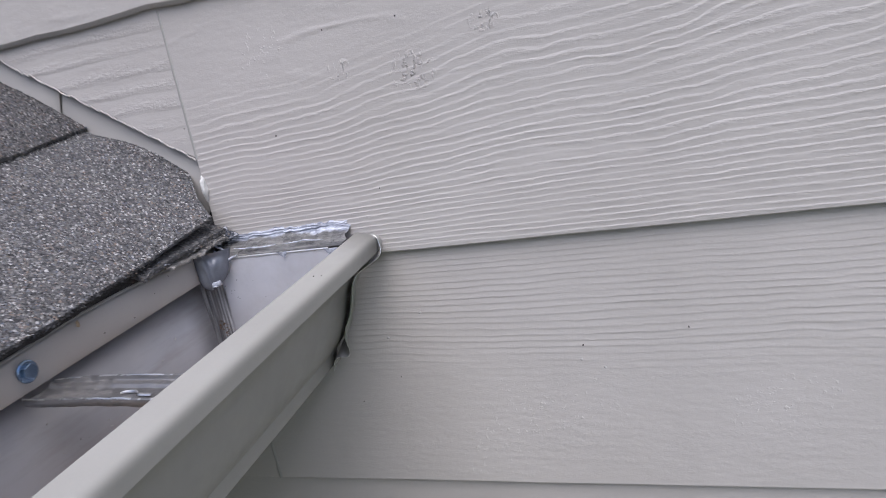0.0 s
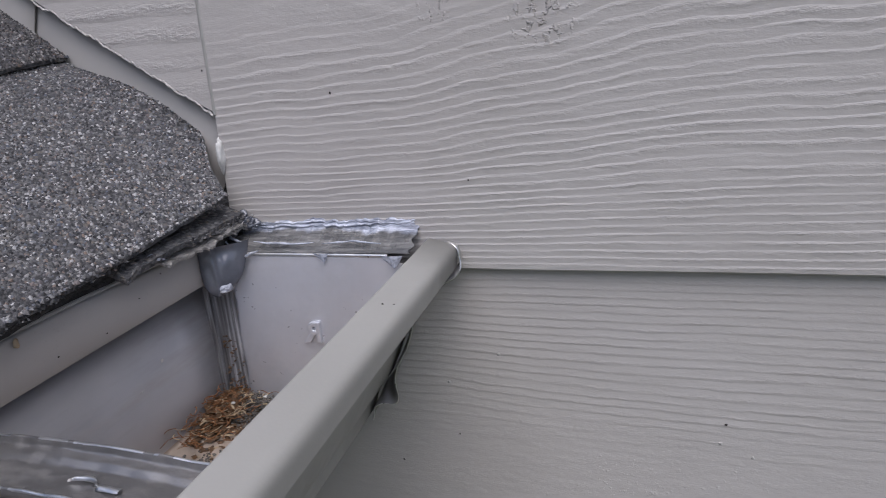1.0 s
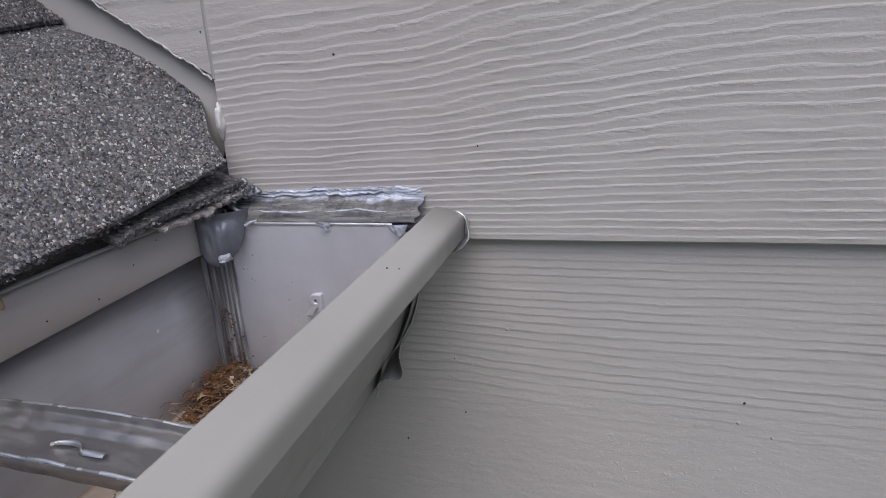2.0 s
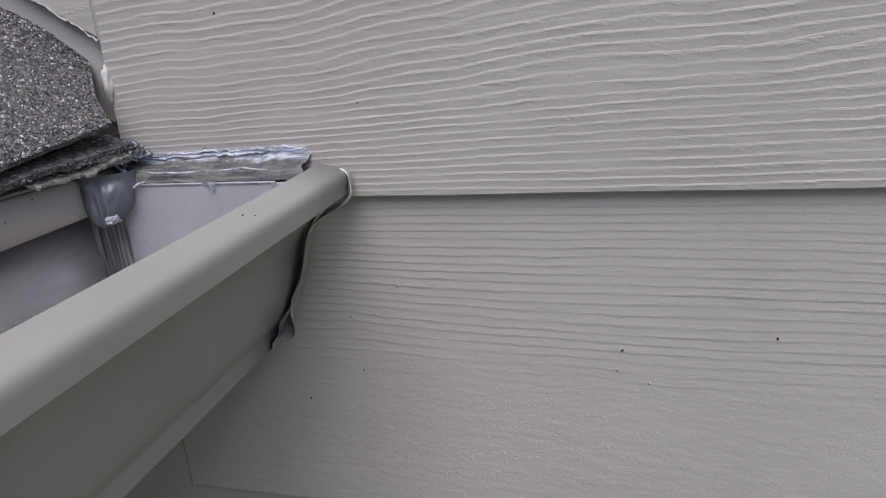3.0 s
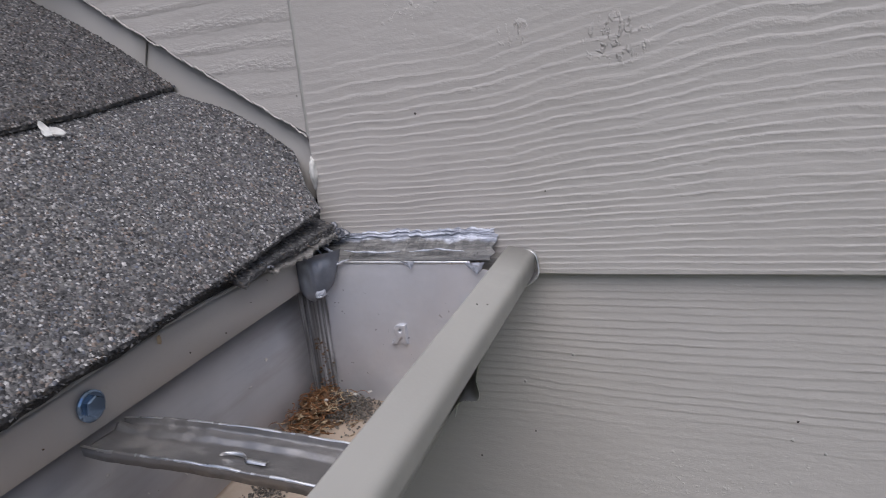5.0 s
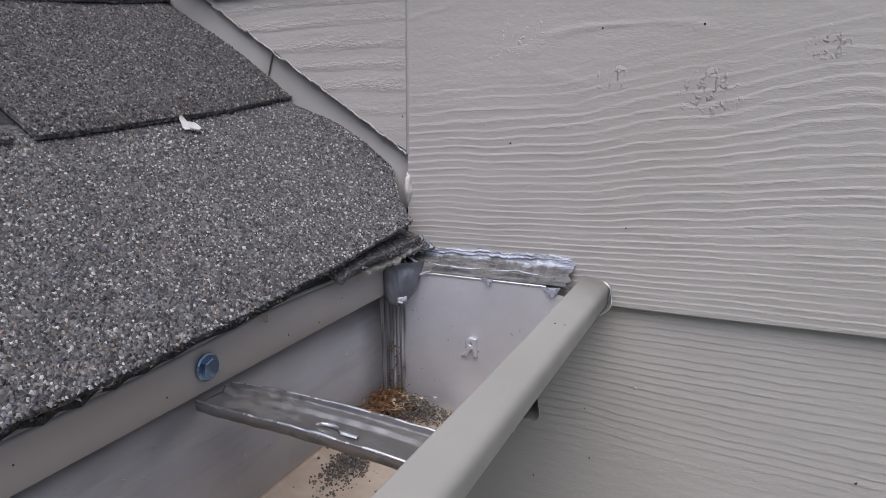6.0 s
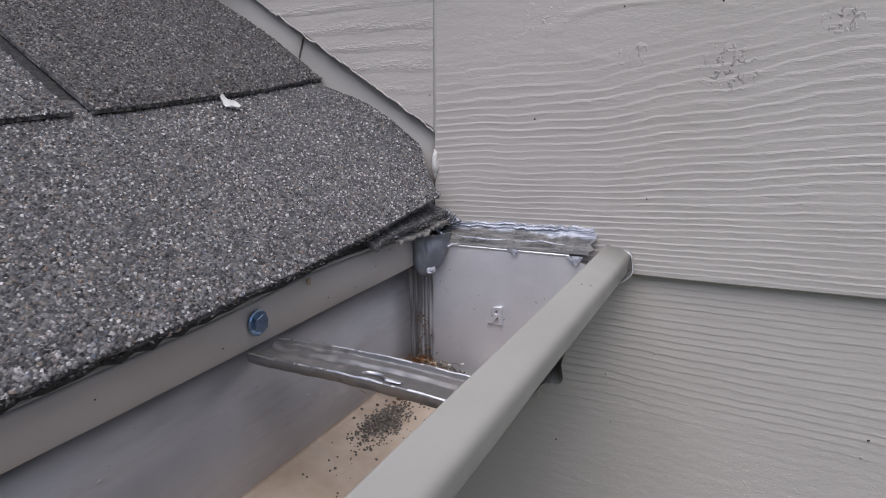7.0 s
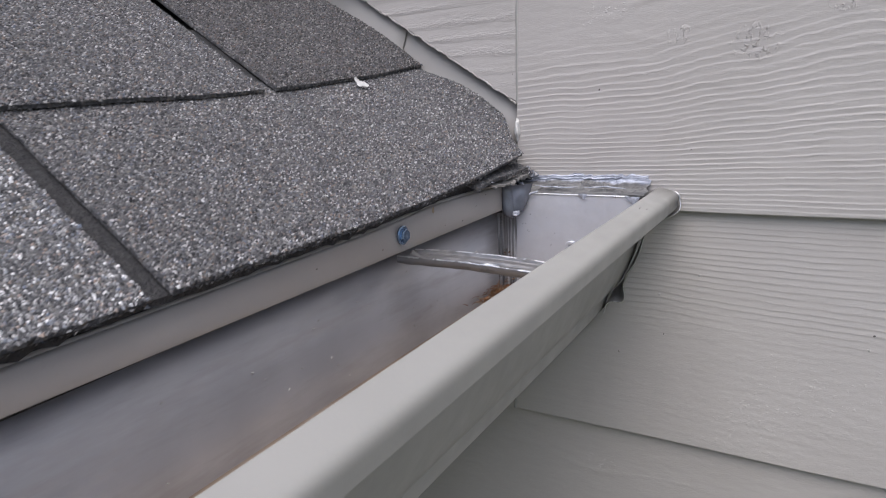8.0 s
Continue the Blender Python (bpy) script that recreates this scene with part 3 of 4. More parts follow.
edge = part("bent_edge", bent_edge(), M_EDGE, cap, "upper edge with its highlight put in as brighter metal", smooth=True)


def cap_flange():
    """The cap's rim folded over the gutter's outside, loose and wavy at two places."""
    line = [p for p in body_line if p.x > 0.0735 and p.x + p.y < 0.1365 and p.y < 0.0125]
    fine = []
    for a, b in zip(line, line[1:]):
        n = max(1, int((b - a).length / 0.0006))
        fine += [a.lerp(b, s / n) for s in range(n)]
    # the rim bridges the hollow corners
    for _ in range(60):
        fine = [fine[0]] + [a.lerp(c, 0.5).lerp(b, 0.4) for a, b, c in zip(fine, fine[1:], fine[2:])] + [fine[-1]]
    fout = normals_2d(fine)
    rows = []
    for p, o in zip(fine, fout):
        bulge = 0.0020 * math.exp(-((p.y + 0.002) / 0.0050) ** 2) + 0.0092 * math.exp(-((p.y + 0.0605) / 0.0060) ** 2) + 0.0026 * math.exp(-((p.y + 0.030) / 0.014) ** 2)
        bulge += 0.0006 * rough(p.y, 0, 0, 230) + 0.0010 * max(0.0, -0.072 - p.y) / 0.004
        reach = 0.0036 + 0.0056 * max(0.0, min(1.0, (0.0125 - p.y) / 0.013)) + 0.0050 * max(0.0, min(1.0, (-p.y - 0.004) / 0.012)) + 0.0014 * rough(p.y, 5, 0, 120)
        row = []
        for s in range(8):
            u = s / 7
            off = 0.0008 + (0.0004 + bulge) * u ** 1.2 + 0.0006 * max(0.0, u - 0.8) * 5
            row.append((p.x + o.x * off, -0.0035 - reach * u, p.y + fall(-0.0035 - reach * u) + o.y * off))
        rows.append(row)
    bm = sheet(rows, 0.0006, lambda i, j: (fout[i].x, 0, fout[i].y))
    n, m = len(rows), len(rows[0])
    bm.faces.ensure_lookup_table()
    for i in range(n - 1):
        bm.faces[2 * (n - 1) * (m - 1) + 2 * i + 1].material_index = 2
    return bm


# inner face in bare metal, chosen to imitate the shade inside the rim's gap
flange = part("end_cap_rim", cap_flange(), [M_INNER, M_PAINT, M_EDGE], gutter, "loose wavy beige rim with a bare edge", smooth=True)
flange.matrix_parent_inverse = gutter_inverse


def letter():
    """The embossed letter, raised from behind, so that it reads mirrored."""
    curve = bpy.data.curves.new("letter", "FONT")
    curve.body, curve.size, curve.extrude, curve.bevel_depth = "R", 0.0145, 0.0009, 0.0007
    tmp = new("letter_tmp", curve)
    me = bpy.data.meshes.new_from_object(tmp.evaluated_get(bpy.context.evaluated_depsgraph_get()))
    bpy.data.objects.remove(tmp)
    bm = bmesh.new()
    bm.from_mesh(me)
    for v in bm.verts:
        v.co = Vector((0.0540 - v.co.x, -0.0166 - v.co.z, -0.0340 + v.co.y))
    return bm


embossed = part("embossed_letter", letter(), M_CAP, cap, "embossed letter R, mirrored")

# ---- hanger and its screw ----
hanger = holder("gutter_hanger", "grimy bare aluminium gutter hanger spanning the trough", "hanger", (0.05, -0.165, -0.008))
hanger_inverse = Matrix.Translation((-0.05, 0.165, 0.008))


def bar_z(x):
    """The height of the hanger's rims along its length."""
    return -0.0042 - 0.018 * x + 0.0016 * math.sin(31 * x)


def hanger_bar():
    """A channel: two raised, rolled rims, a hollow between them, a step along the far side, and a turned-up end at the back."""
    prof = rounded([(-0.0113, -0.0036), (-0.0116, 0.0004), (-0.0107, 0.0008), (-0.0099, -0.0034), (0.0046, -0.0036), (0.0064, -0.0022),
                    (0.0096, -0.0018), (0.0104, 0.0006), (0.0114, 0.0004), (0.0112, -0.0034)], 0.0006, 3)
    rows = []
    for i in range(141):
        t = i / 140
        x = 0.0040 + 0.1005 * t
        rise = 0.0022 * max(0.0, 1 - t * 10) ** 2
        wide = 0.86 + 0.14 * min(1.0, t * 8)
        rows.append([(x + 0.0004 * rough(x, p.x, 1, 120), -0.1650 + p.x * wide, bar_z(x) + p.y + (rise if -0.0095 < p.x < 0.0085 and p.y < -0.001 else 0.0) + 0.0004 * rough(x, p.x * 4, 3, 130)) for p in prof])
    side = normals_2d(prof)
    bm = sheet(rows, 0.0009, lambda i, j: (0, side[j].x, side[j].y))
    for f in bm.faces:
        c = f.calc_center_median()
        lift = c.z - bar_z(c.x)
        rim = lift > 0.0001 and rough(c.x, 0, 0, 60) + 0.6 * rough(c.x, 2, 0, 330) > -0.25
        f.material_index = 1 if rim else 0
    return bm


bar = part("bar", hanger_bar(), [M_HANGER, M_EDGE], hanger, smooth=True)
bar.matrix_parent_inverse = hanger_inverse
def stamped_tab():
    """A half ring and a short tongue pressed up from the hollow."""
    rows = []
    for i in range(25):
        a = 0.4 + 2.6 * i / 24
        cx, cy = 0.0600 - 0.0050 * math.cos(a), -0.1680 + 0.0032 * math.sin(a)
        rows.append([(cx + 0.0009 * math.cos(a) * math.cos(b), cy + 0.0009 * math.sin(a) * math.cos(b), bar_z(cx) - 0.0028 + 0.0011 * math.sin(b)) for b in (0.0, 0.8, 1.57, 2.35, 3.14)])
    rows += [[(0.0650 + 0.0075 * k / 6, -0.1672 + 0.0011 * math.cos(b), bar_z(0.065) - 0.0030 + (0.0011 - 0.0001 * k) * math.sin(b)) for b in (0.0, 0.8, 1.57, 2.35, 3.14)] for k in range(7)]
    return sheet(rows)


tab = part("stamped_tab", stamped_tab(), M_EDGE, hanger, "bright stamped tongue", smooth=True)
tab.matrix_parent_inverse = hanger_inverse


def hex_screw():
    bm = bmesh.new()
    for r, d0, d1, seg in ((0.0056, 0.0, 0.0012, 32), (0.0040, 0.0012, 0.0032, 6)):
        ring = []
        for d, k in ((d0, 1.0), (d1 - 0.0004, 1.0), (d1, 0.88)):
            ring.append([bm.verts.new((d, r * k * math.cos(6.2832 * i / seg), r * k * math.sin(6.2832 * i / seg))) for i in range(seg)])
        for a, b in zip(ring, ring[1:]):
            for i in range(seg):
                bm.faces.new((a[i], a[(i + 1) % seg], b[(i + 1) % seg], b[i]))
        bm.faces.new(ring[-1])
    return bm


screw = part("screw", hex_screw(), M_ZINC, hanger, "blue zinc-plated hex screw")
screw.matrix_parent_inverse = hanger_inverse
screw.matrix_basis = pose(0.0030, -0.1668, 0.0068, 20, 0, 0) 

# ---- sealant ----
seal_rows = []
for i in range(221):
    t = i / 220
    x = 0.002 + 0.102 * t
    ends = min(1.0, t * 9, (1 - t) * 22)
    top = 0.0245 + 0.0020 * t + 0.0016 * rough(x, 0, 0, 70) + 0.0012 * rough(x, 4, 0, 260) + 0.0006 * rough(x, 8, 0, 700)
    low = 0.0122 + 0.0005 * rough(x, 7, 0, 110)
    row = []
    for j in range(41):
        u = j / 40
        y = -0.0152 + 0.0170 * min(1.0, u * 1.55) ** 1.4
        z = low + (top - low) * u
        band = max(0.0, min(1.0, (u - 0.52 - 0.10 * rough(x, 1, 0, 60)) / 0.10))
        ridge = 0.0016 * abs(rough(x * 0.35, u * 0.05, 8, 150)) + 0.0009 * rough(x * 0.25, u * 0.05, 3, 420)
        y -= ends * ((0.0004 + 0.0005 * rough(x * 0.3, u * 0.03, 3, 190)) * math.sin(u * 3.1) + band * (0.0011 + ridge) * math.sin(min(1.0, (1 - u) * 2.6 + 0.12) * 1.57)) + 0.0004
        ragged = 0.0030 * rough(u, i > 110, 2, 7) * max(0.0, abs(t - 0.5) * 2 - 0.8) * 5
        row.append((x + ragged, y, z))
    seal_rows.append(row)
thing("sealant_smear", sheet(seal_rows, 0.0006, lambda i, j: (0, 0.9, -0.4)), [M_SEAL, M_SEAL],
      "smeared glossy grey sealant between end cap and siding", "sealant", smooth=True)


def bead():
    """A fat tongue over the inner corner: straight along the drip edge, slanting in along the cap, round at its lower end."""
    rows = []
    n, m = 40, 32
    tip = Vector((0.0075, -0.0300, -0.0062))
    for i in range(n + 1):
        v = i / n
        z = 0.0190 + (tip.z - 0.0190) * v
        close = math.sqrt(max(0.0, 1 - max(0.0, (v - 0.62) / 0.38) ** 2.2))
        left, right = Vector((0.0030, -0.0345, 0)), Vector((0.0205 - 0.0075 * v, -0.0165 - 0.0035 * v * v, 0))
        left, right = tip.lerp(left, close), tip.lerp(right, close)
        deep = (0.0026 + 0.0050 * v ** 1.3) * (0.25 + 0.75 * close)
        row = []
        for j in range(m + 1):
            a = -1 + 2 * j / m
            p = left.lerp(right, (a + 1) / 2)
            out = deep * (1 - abs(a) ** 2.6) ** 0.6 - 0.0020 * math.exp(-((v - 0.12) / 0.16) ** 2 - (a / 0.5) ** 2)
            out += 0.0006 * math.exp(-((a + 0.55 - 0.35 * v) / 0.10) ** 2) - 0.0005 * math.exp(-((a + 0.38 - 0.35 * v) / 0.09) ** 2) + 0.0003 * rough(a, v, 0, 4)
            row.append((p.x + 0.62 * out, p.y - 0.78 * out, z + 0.0006 * a * a))
        rows.append(row)
    return sheet(rows)


thing("sealant_bead", bead(), M_BEAD, "thick drooping dark grey sealant bead in the gutter corner", "sealant", smooth=True)


def wrinkled_tip():
    """A pale, crumpled skin on the lower end of the bead."""
    rows = []
    for i in range(25):
        v = i / 24
        row = []
        for j in range(29):
            a = -1 + j / 14
            fade = max(0.0, 1 - a * a) * max(0.0, 1 - (2 * v - 1) ** 2)
            out = 0.0058 + 0.0010 * fade + 0.0022 * fade * abs(rough(a, v * 1.4, 2, 3.5)) + 0.0010 * fade * rough(a, v, 7, 9) - 0.0042 * (1 - fade) ** 2
            row.append((0.0082 + 0.0042 * a + 0.62 * out, -0.0268 + 0.0030 * a - 0.78 * out, -0.0050 + 0.0062 * v + 0.0010 * a * a))
        rows.append(row)
    return sheet(rows)


thing("sealant_lump", wrinkled_tip(), M_SKIN, "wrinkled pale tip of the sealant bead", "sealant", "sealant lumps in the corner", smooth=True)
for k, (x, y, z, w, h) in enumerate(((0.008, -0.003, 0.0265, 0.0050, 0.0035), (0.013, -0.004, 0.0245, 0.0050, 0.0030), (0.004, -0.010, 0.0215, 0.0045, 0.0040))):
    thing("sealant_lump", blob(x, y, z, w, 0.0030, h, 3.0 + k * 2, 0.9, 4), M_BEAD, "knob of smeared grey sealant by the shingles", "sealant", "sealant lumps in the corner", smooth=True)


def sealant_string(points, r, seed):
    """A thin pulled thread of sealant."""
    rows = []
    line = [Vector(p) for p in points]
    for k in range(33):
        t = k / 32 * (len(line) - 1)
        i = min(int(t), len(line) - 2)
        c = line[i].lerp(line[i + 1], t - i) + Vector((0, 0, 0.0008 * rough(t, seed, 0, 2.2)))
        w = r * (0.35 + 0.65 * math.sin(math.pi * min(0.98, max(0.02, k / 32)))) * (1 + 0.4 * rough(t, seed, 4, 3))
        rows.append([(c.x + 0.3 * w * math.cos(a * 1.047), c.y + w * math.cos(a * 1.047), c.z + w * math.sin(a * 1.047)) for a in range(7)])
    return sheet(rows)


for k, (points, r) in enumerate((
        (((0.003, -0.013, 0.0225), (0.011, -0.014, 0.0180), (0.0165, -0.0145, 0.0155)), 0.0008),
        (((0.006, -0.016, 0.0180), (0.0105, -0.0175, 0.0140), (0.0150, -0.0180, 0.0125)), 0.0007),
        (((0.012, -0.0180, 0.0130), (0.019, -0.0185, 0.0110), (0.025, -0.0175, 0.0135)), 0.0009),
        (((0.022, -0.0150, 0.0175), (0.040, -0.0150, 0.0165), (0.055, -0.0150, 0.0172)), 0.0006),
        (((0.060, -0.0150, 0.0170), (0.075, -0.0140, 0.0178), (0.090, -0.0150, 0.0170)), 0.0006))):
    thing("sealant_thread", sealant_string(points, r, k * 3.3), M_SKIN, "pale pulled thread of sealant above the end cap", "sealant", "sealant threads", smooth=True)


def drip_flap(x, top, size, seed):
    """A small pointed tongue of sealant that hangs over the cap's edge."""
    rows = []
    for i in range(13):
        v = i / 12
        w = size * (1 - v) ** 0.8 + 0.0004
        rows.append([(x + a / 6 * w + 0.0015 * v, -0.0178 - 0.0010 * (1 - (a / 6) ** 2) - 0.0005 * rough(a, v, seed, 2.5), top - size * 1.15 * v + 0.0006 * rough(a * 0.5, 0, seed, 2)) for a in range(-6, 7)])
    return sheet(rows)


for x, top, size, seed in ((0.0595, 0.0128, 0.0036, 1.0), (0.0955, 0.0120, 0.0052, 5.0)):
    thing("sealant_flap", drip_flap(x, top, size, seed), M_SKIN, "pale pointed flap of sealant on the end cap's edge", "sealant", "sealant flaps", smooth=True)


def streak():
    rows = []
    for i in range(31):
        t = i / 30
        z = -0.004 - 0.064 * t
        row = []
        for j in range(11):
            a = -1 + j / 5
            w = 0.0080 + 0.0012 * rough(t, a > 0, 0, 3)
            fold = 0.0014 * max(0.0, 1 - abs(a)) ** 0.5 + 0.0006 * math.sin(a * 9)
            row.append((-0.0061 + max(0.0, a) * w * 1.5 + fold, -0.0165 + min(0.0, a) * w - fold, z))
        rows.append(row)
    return sheet(rows)


thing("sealant_streak", streak(), M_STREAK, "grey sealant run down the gutter's inner corner", "sealant", smooth=True)
thing("caulk_dab", blob(0.0004, 0.0010, 0.0588, 0.0018, 0.0028, 0.0080, 4.6, 0.5, 3), M_WHITE, "dab of white caulk beside the siding's end", "caulk", smooth=True)


def torn_flake():
    """A torn scrap with two wings, lying on the first course against the butt edge above it."""
    rows = []
    for i in range(25):
        a = 6.2832 * i / 24
        r = 0.0034 + 0.0013 * math.cos(2 * a - 0.5) + 0.0012 * math.sin(3 * a + 0.6) + 0.0012 * rough(a, 0, 0, 3)
        row = []
        for j in range(5):
            dy, dx = r * j / 4 * math.cos(a), r * j / 4 * math.sin(a) * 0.9
            x, y = -0.0830 + dx + 0.2 * dy, -0.0860 + dy
            row.append((x, y, roof_z(x, y) + 0.0010 + 0.55 * max(0.0, 0.002 - dx) + 0.0012 * (j / 4) ** 2 * (1 + rough(a, j, 2, 1.5))))
        rows.append(row)
    return sheet(rows, 0.0004, lambda i, j: (0, 0, 1))


thing("paper_flake", torn_flake(), [M_WHITE, M_WHITE], "torn white flake caught under a shingle", "flake")


# ---- loose debris ----
def scatter(count, place, size, seed, flat=0.35, long=1.0):
    """Many small angular bits in one mesh; place(r) gives a point of the floor."""
    r = random.Random(seed)
    bm = bmesh.new()
    for _ in range(count):
        x, y, z = place(r)
        s = size * r.uniform(0.4, 1.3)
        m = Matrix.Translation((x, y, z + s * flat * 0.6)) @ Euler((r.uniform(-0.5, 0.5), r.uniform(-0.5, 0.5), r.uniform(0, 6.28))).to_matrix().to_4x4()
        vs = [bm.verts.new(m @ Vector((a * s * long * r.uniform(0.6, 1.1), b * s * r.uniform(0.5, 1.1), c * s * flat)))
              for a, b, c in ((1, 0, 0), (-1, 0.1, 0), (0, 1, 0), (0.1, -1, 0), (0, 0, 1), (0, 0, -1))]
        for i, j, k in ((0, 2, 4), (2, 1, 4), (1, 3, 4), (3, 0, 4), (2, 0, 5), (1, 2, 5), (3, 1, 5), (0, 3, 5)):
            bm.faces.new((vs[i], vs[j], vs[k]))
    return bm


def heap(cx, cy, rx, ry, high):
    def place(r):
        while True:
            a, b = r.gauss(0, 0.5), r.gauss(0, 0.5)
            x, y = cx + a * rx, cy + b * ry
            if -0.005 < x < 0.072 and y < -0.018:
                return x, y, FLOOR_Z + fall(y) - 0.068 * (x + 0.007) + high * max(0.0, 1 - a * a - b * b) * r.random()
    return place


thing("leaf_litter", scatter(420, heap(0.002, -0.036, 0.016, 0.026, 0.009), 0.0018, 3, 0.3, 1.9), M_LEAF, "rusty brown leaf litter heaped at the gutter's end", "leaf litter", kind="stuff")
thing("straw_bits", scatter(90, heap(0.006, -0.036, 0.022, 0.026, 0.010), 0.0011, 5, 0.2, 3.2), M_STRAW, "pale straw bits among the leaf litter", "straw", kind="stuff")
thing("grit", scatter(1700, heap(0.008, -0.028, 0.036, 0.018, 0.006), 0.0009, 7, 0.7), M_GRIT, "dark roof grit under the leaf litter", "grit", kind="stuff")
thing("grit", scatter(800, heap(0.015, -0.091, 0.010, 0.024, 0.003), 0.0009, 9, 0.7), M_GRIT, "dark patch of roof grit on the gutter floor", "grit", kind="stuff")
thing("grit", scatter(200, heap(0.014, -0.220, 0.010, 0.018, 0.003), 0.0010, 11, 0.7), M_GRIT, "small clump of roof grit on the gutter floor", "grit", kind="stuff")
thing("grit", scatter(70, heap(0.02, -0.16, 0.03, 0.16, 0.0), 0.0010, 13, 0.7), M_GRIT, "loose grains strewn along the gutter floor", "grit", kind="stuff")


def fibres(count, cx, cy, seed):
    """Curled rusty strands, tangled on top of the litter."""
    r = random.Random(seed)
    bm = bmesh.new()
    for _ in range(count):
        x, y = cx + abs(r.gauss(0, 0.010)), cy + r.gauss(0, 0.016)
        x, y = max(-0.004, x), min(-0.020, y)
        z = FLOOR_Z + fall(y) + 0.004 + r.random() * 0.008 * max(0.0, 1 - (x + 0.004) / 0.03)
        a, bend, lift, w = r.uniform(0, 6.28), r.gauss(0, 190), r.uniform(-0.3, 0.6), r.uniform(0.00010, 0.00030)
        ring = []
        for k in range(7):
            ring.append([bm.verts.new((x + w * math.cos(q) * math.sin(a), max(-1.0, min(y - w * math.cos(q) * math.cos(a), -0.0175)), z + w * math.sin(q))) for q in (0.5, 2.6, 4.7)])
            x, y, z, a = max(-0.005, x + 0.0012 * math.cos(a)), y + 0.0012 * math.sin(a), max(FLOOR_Z + fall(y), z + 0.0012 * lift * (1 - k / 3)), a + 0.0012 * bend
        for p, q in zip(ring, ring[1:]):
            for i in range(3):
                bm.faces.new((p[i], p[(i + 1) % 3], q[(i + 1) % 3], q[i]))
    return bm


thing("plant_fibres", fibres(150, -0.004, -0.044, 51), M_RUST, "curled rusty plant fibres on the leaf litter", "plant fibre", kind="stuff")
thing("plant_fibres", fibres(45, 0.000, -0.040, 57), M_STRAW, "curled pale plant fibres on the leaf litter", "plant fibre", kind="stuff")
for k, (x, y) in enumerate(((0.024, -0.030), (0.010, -0.038), (0.031, -0.026))):
    thing("pebble", blob(x, y, FLOOR_Z + fall(y) + 0.009, 0.0013, 0.0010, 0.0006, k * 3.0, 0.5, 2), M_CUT, "small pale chip on the leaf litter", "chip", "chips in the litter", smooth=True)

def stuck(r):
    """Bits that cling to the sealant streak above the heap."""
    t = r.random() ** 2
    return r.uniform(-0.004, 0.006), -0.0190 + r.uniform(-0.004, 0.001), -0.066 + 0.034 * t


thing("clinging_litter", scatter(90, stuck, 0.0009, 15, 0.4, 1.6), M_LEAF, "brown litter clinging to the sealant streak", "leaf litter", kind="stuff")
thing("seed_husk", blob(0.0030, -0.132, 0.0160, 0.0004, 0.0011, 0.0019, 6.0, 0.4, 2), M_STRAW, "pale seed husk stuck to the drip edge", "husk", smooth=True)
for k, (y, z) in enumerate(((-0.186, 0.002), (-0.118, 0.004), (-0.095, 0.003), (-0.075, 0.010), (-0.06, 0.016), (-0.24, 0.004))):
    thing("dirt_speck", blob(0.0028, y, z, 0.0002, 0.00035, 0.0003, k * 1.7, 0.7, 2), M_SPECK if k else M_LEAF, "tiny dark speck of dirt on the drip edge", "speck", "specks on the drip edge")
for k, (x, y) in enumerate(((0.1170, -0.082), (0.1205, -0.080))):
    thing("dirt_speck", blob(x, y, 0.0140 + fall(y) - 0.0010 * k, 0.00035, 0.00035, 0.0003, k * 1.3, 0.6, 2), M_SPECK, "tiny dark speck of dirt on the gutter lip", "speck", "specks on the gutter lip")

def on_back(r):
    return -0.0058, r.uniform(-0.50, -0.06), r.uniform(-0.060, -0.008) + 0.034 * -0.15


thing("dust_flecks", scatter(60, on_back, 0.0006, 21, 0.5, 2.2), M_CUT, "pale dust flecks on the gutter's inner back", "dust", kind="stuff")
# specks of dirt that stick to the siding
for k, (x, z, s) in enumerate(((0.113, 0.144, 1.0), (0.130, 0.043, 0.9), (0.065, 0.086, 1.1), (-0.0035, 0.101, 0.9), (0.161, 0.143, 1.0),
                               (0.245, -0.075, 1.3), (0.309, -0.066, 1.2), (0.116, -0.093, 1.0), (0.083, -0.112, 1.2))):
    over = z if z > 0 else z + EXPOSURE
    thing("dirt_speck", blob(x, 0.0050 * over / EXPOSURE - 0.0001, z, 0.00045 * s, 0.0004, 0.00055 * s, k * 2.0, 0.6, 2), M_SPECK,
          "tiny dark speck of dirt on the siding", "speck", "specks on the siding")
for k, (x, z) in enumerate(((0.243, -0.085), (0.257, -0.091), (0.139, -0.046), (0.112, -0.063))):
    thing("paint_pimple", blob(x, 0.0050 * (z + EXPOSURE) / EXPOSURE, z, 0.0008, 0.0004, 0.0007, k * 2.7, 0.7, 3), M_PAINT, "small painted-over pimple on the siding", "pimple", "pimples on the siding", smooth=True)


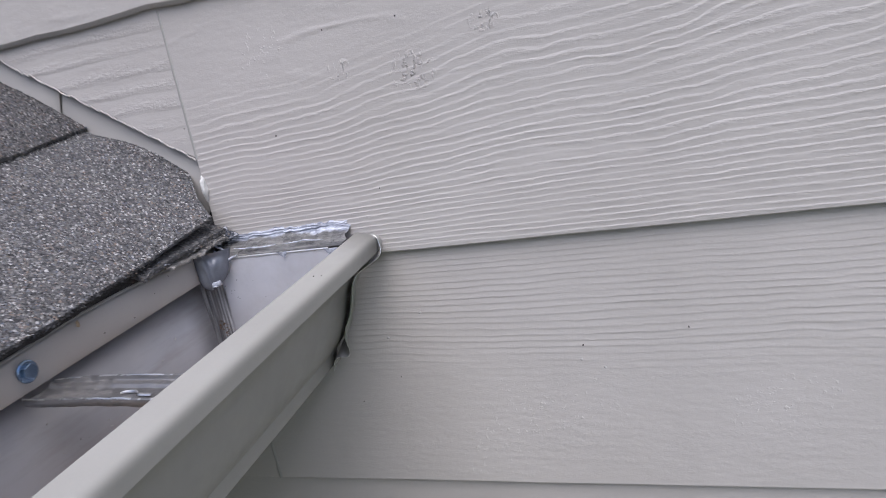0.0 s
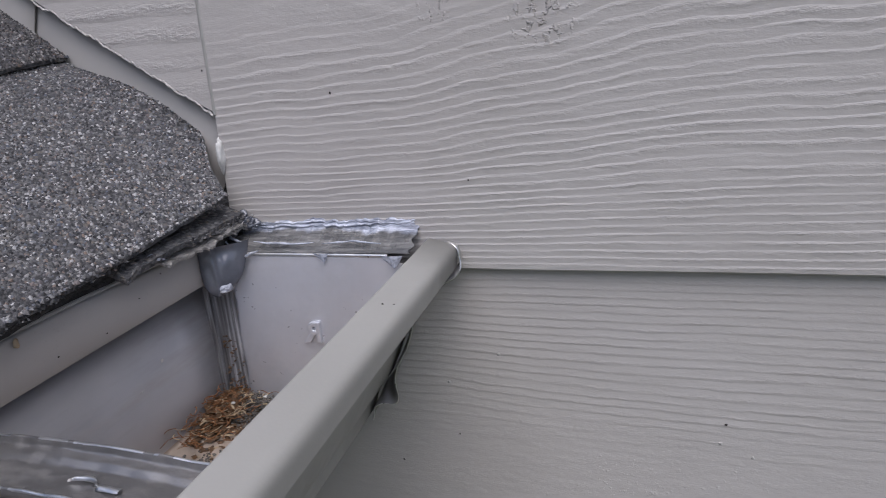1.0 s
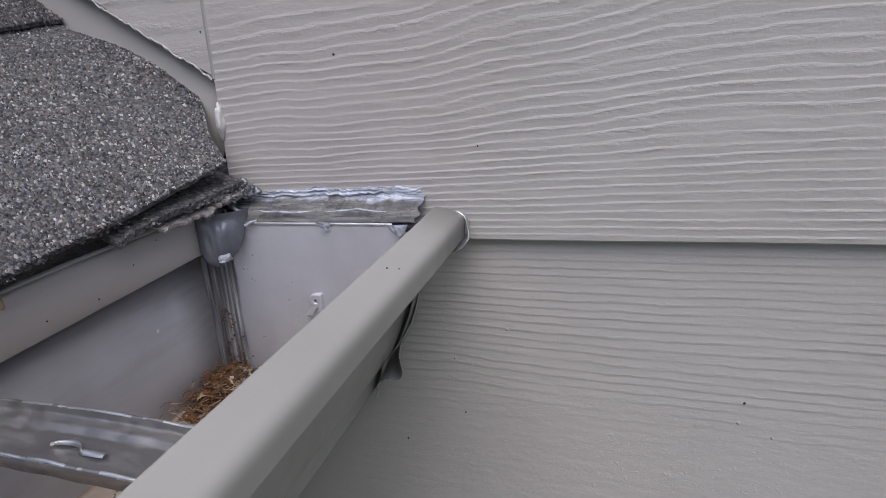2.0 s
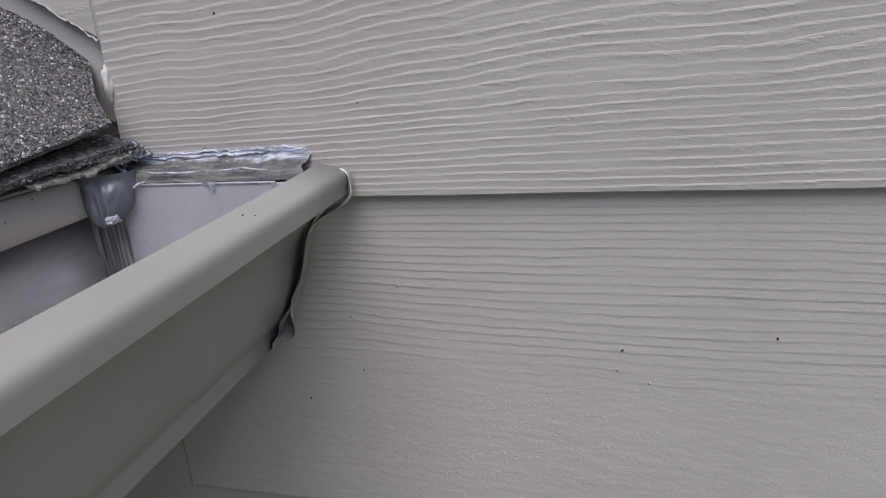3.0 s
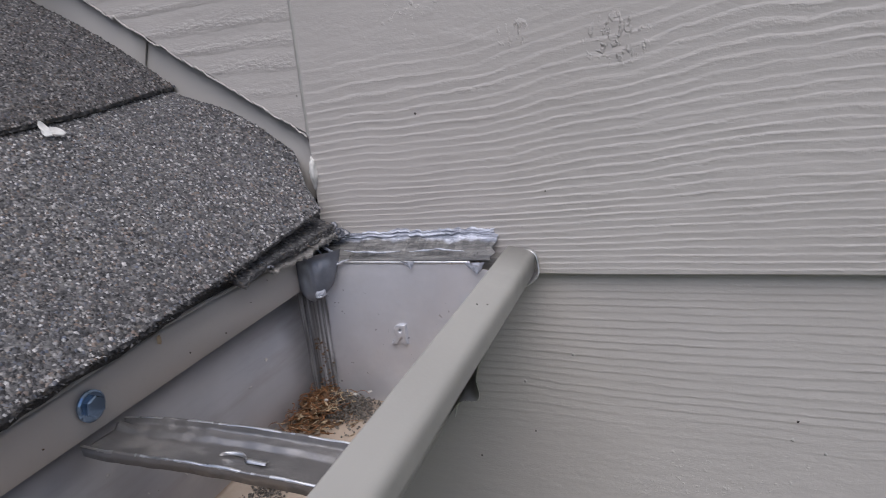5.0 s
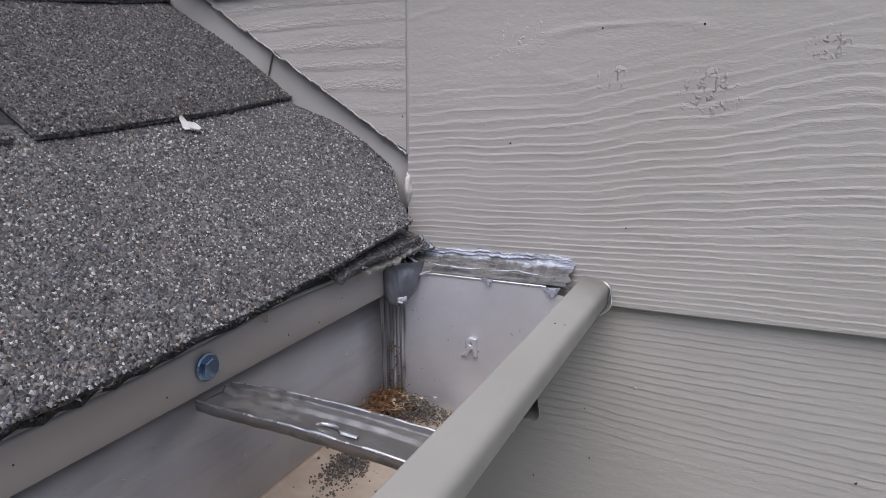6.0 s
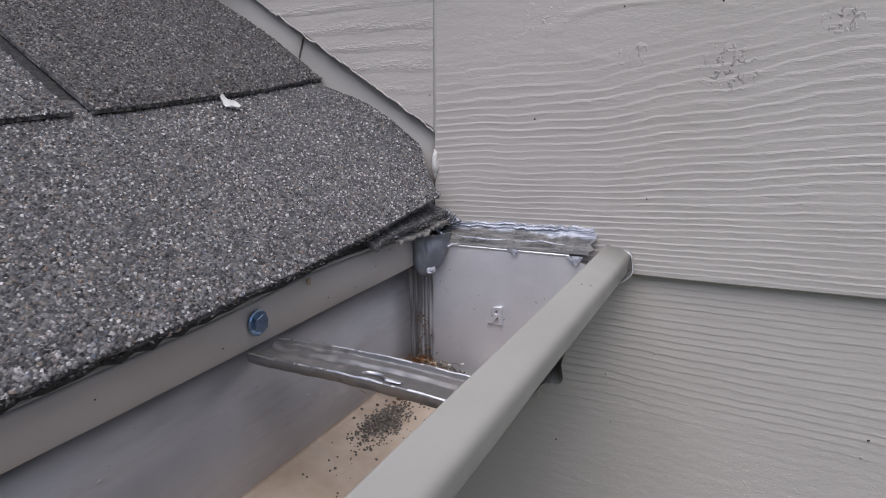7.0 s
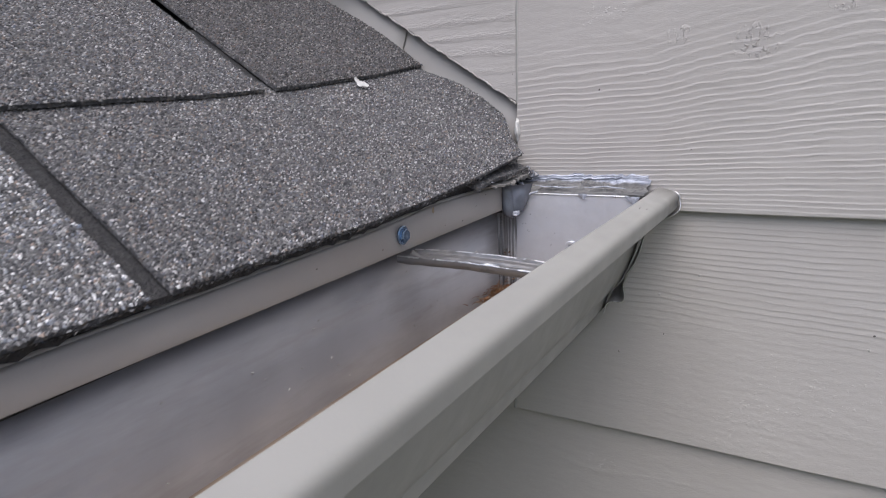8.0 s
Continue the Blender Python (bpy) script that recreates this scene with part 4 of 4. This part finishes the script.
# ---- mineral granules on the nearest tabs ----
def granules(butt, y0, y1, seed, blend):
    """Irregular little pyramids that lie on one tab's face and crowd over its lower edge."""
    r = random.Random(int(seed * 100))
    count = int(COURSE * (y1 - y0) * 1.2 / 0.0016 ** 2 * 2.7)
    verts, faces = [], []
    for _ in range(count):
        y = min(r.uniform(y0, y1), wall_edge(x := butt - COURSE * 1.05 * r.random() + 0.0006))
        z = tab_top(min(x, butt), y, butt, seed)
        s = r.uniform(0.00045, 0.00080) + 0.00045 * r.random() ** 2.5
        a, h, e = r.uniform(0, 6.28), s * r.uniform(0.5, 1.1), r.uniform(0.6, 1.0)
        ca, sa = math.cos(a) * s, math.sin(a) * s
        n = len(verts)
        for px, py in ((ca, sa), (-sa * e, ca * e), (-ca, -sa), (sa * e, -ca * e)):
            verts.append((x + px, y + py, z - 0.0002 - SLOPE * px))
        verts.append((x + r.uniform(-0.4, 0.4) * s + h * 0.55, y + r.uniform(-0.4, 0.4) * s, z + h * 0.83))
        faces += [(n, n + 1, n + 4), (n + 1, n + 2, n + 4), (n + 2, n + 3, n + 4), (n + 3, n, n + 4)]
    # crumbs of the broken butt edge
    crumbs = int((y1 - y0) / 0.00028)
    first = len(faces)
    for _ in range(crumbs):
        y = min(r.uniform(y0, y1), wall_edge(butt))
        d = r.random()
        if butt < 0 and d > 0.25 or y > -0.085:
            continue
        x, z = butt + r.uniform(-0.0022, 0.0008), tab_top(butt, y, butt, seed) - 0.0003 - 0.0028 * d
        s = r.uniform(0.0005, 0.0013)
        n = len(verts)
        for _k in range(4):
            verts.append((x + r.uniform(-1, 1) * s, y + r.uniform(-1, 1) * s, z + r.uniform(-1, 1) * s * 0.8))
        faces += [(n, n + 1, n + 2), (n, n + 3, n + 1), (n + 1, n + 3, n + 2), (n, n + 2, n + 3)]
    me = bpy.data.meshes.new("granules")
    me.from_pydata(verts, [], faces)
    me.materials.append(M_GRAINS[blend])
    me.materials.append(M_GRAINS[3])
    for f in me.polygons[first:]:
        f.material_index = 1
    ob = new("granules", me)
    ob.parent = roof
    return tagged(ob, "loose grey mineral granules", "", "", "stuff")


for tab_of in tabs:
    granules(*tab_of)


def corner_crumbs():
    """Granules and torn fibre on the layers under the lifted corner."""
    r = random.Random(77)
    verts, faces = [], []
    for _ in range(160):
        y = -0.004 - 0.085 * r.random() ** 1.6
        x = EAVE_X + r.uniform(-0.004, 0.0045) * (1 if y > -0.05 else 0.5)
        z = 0.0290 - r.uniform(0.0, 0.0045)
        s = r.uniform(0.0005, 0.0013)
        n = len(verts)
        for _k in range(4):
            verts.append((x + r.uniform(-1, 1) * s, y + r.uniform(-1.4, 1.4) * s, z + r.uniform(-1, 1) * s * 0.7))
        faces += [(n, n + 1, n + 2), (n, n + 3, n + 1), (n + 1, n + 3, n + 2), (n, n + 2, n + 3)]
    me = bpy.data.meshes.new("crumbs")
    me.from_pydata(verts, [], faces)
    me.materials.append(M_GRAINS[0])
    ob = new("crumbs", me)
    ob.parent = roof
    return tagged(ob, "crumbled grey shingle layers", "", "", "stuff")


corner_crumbs()
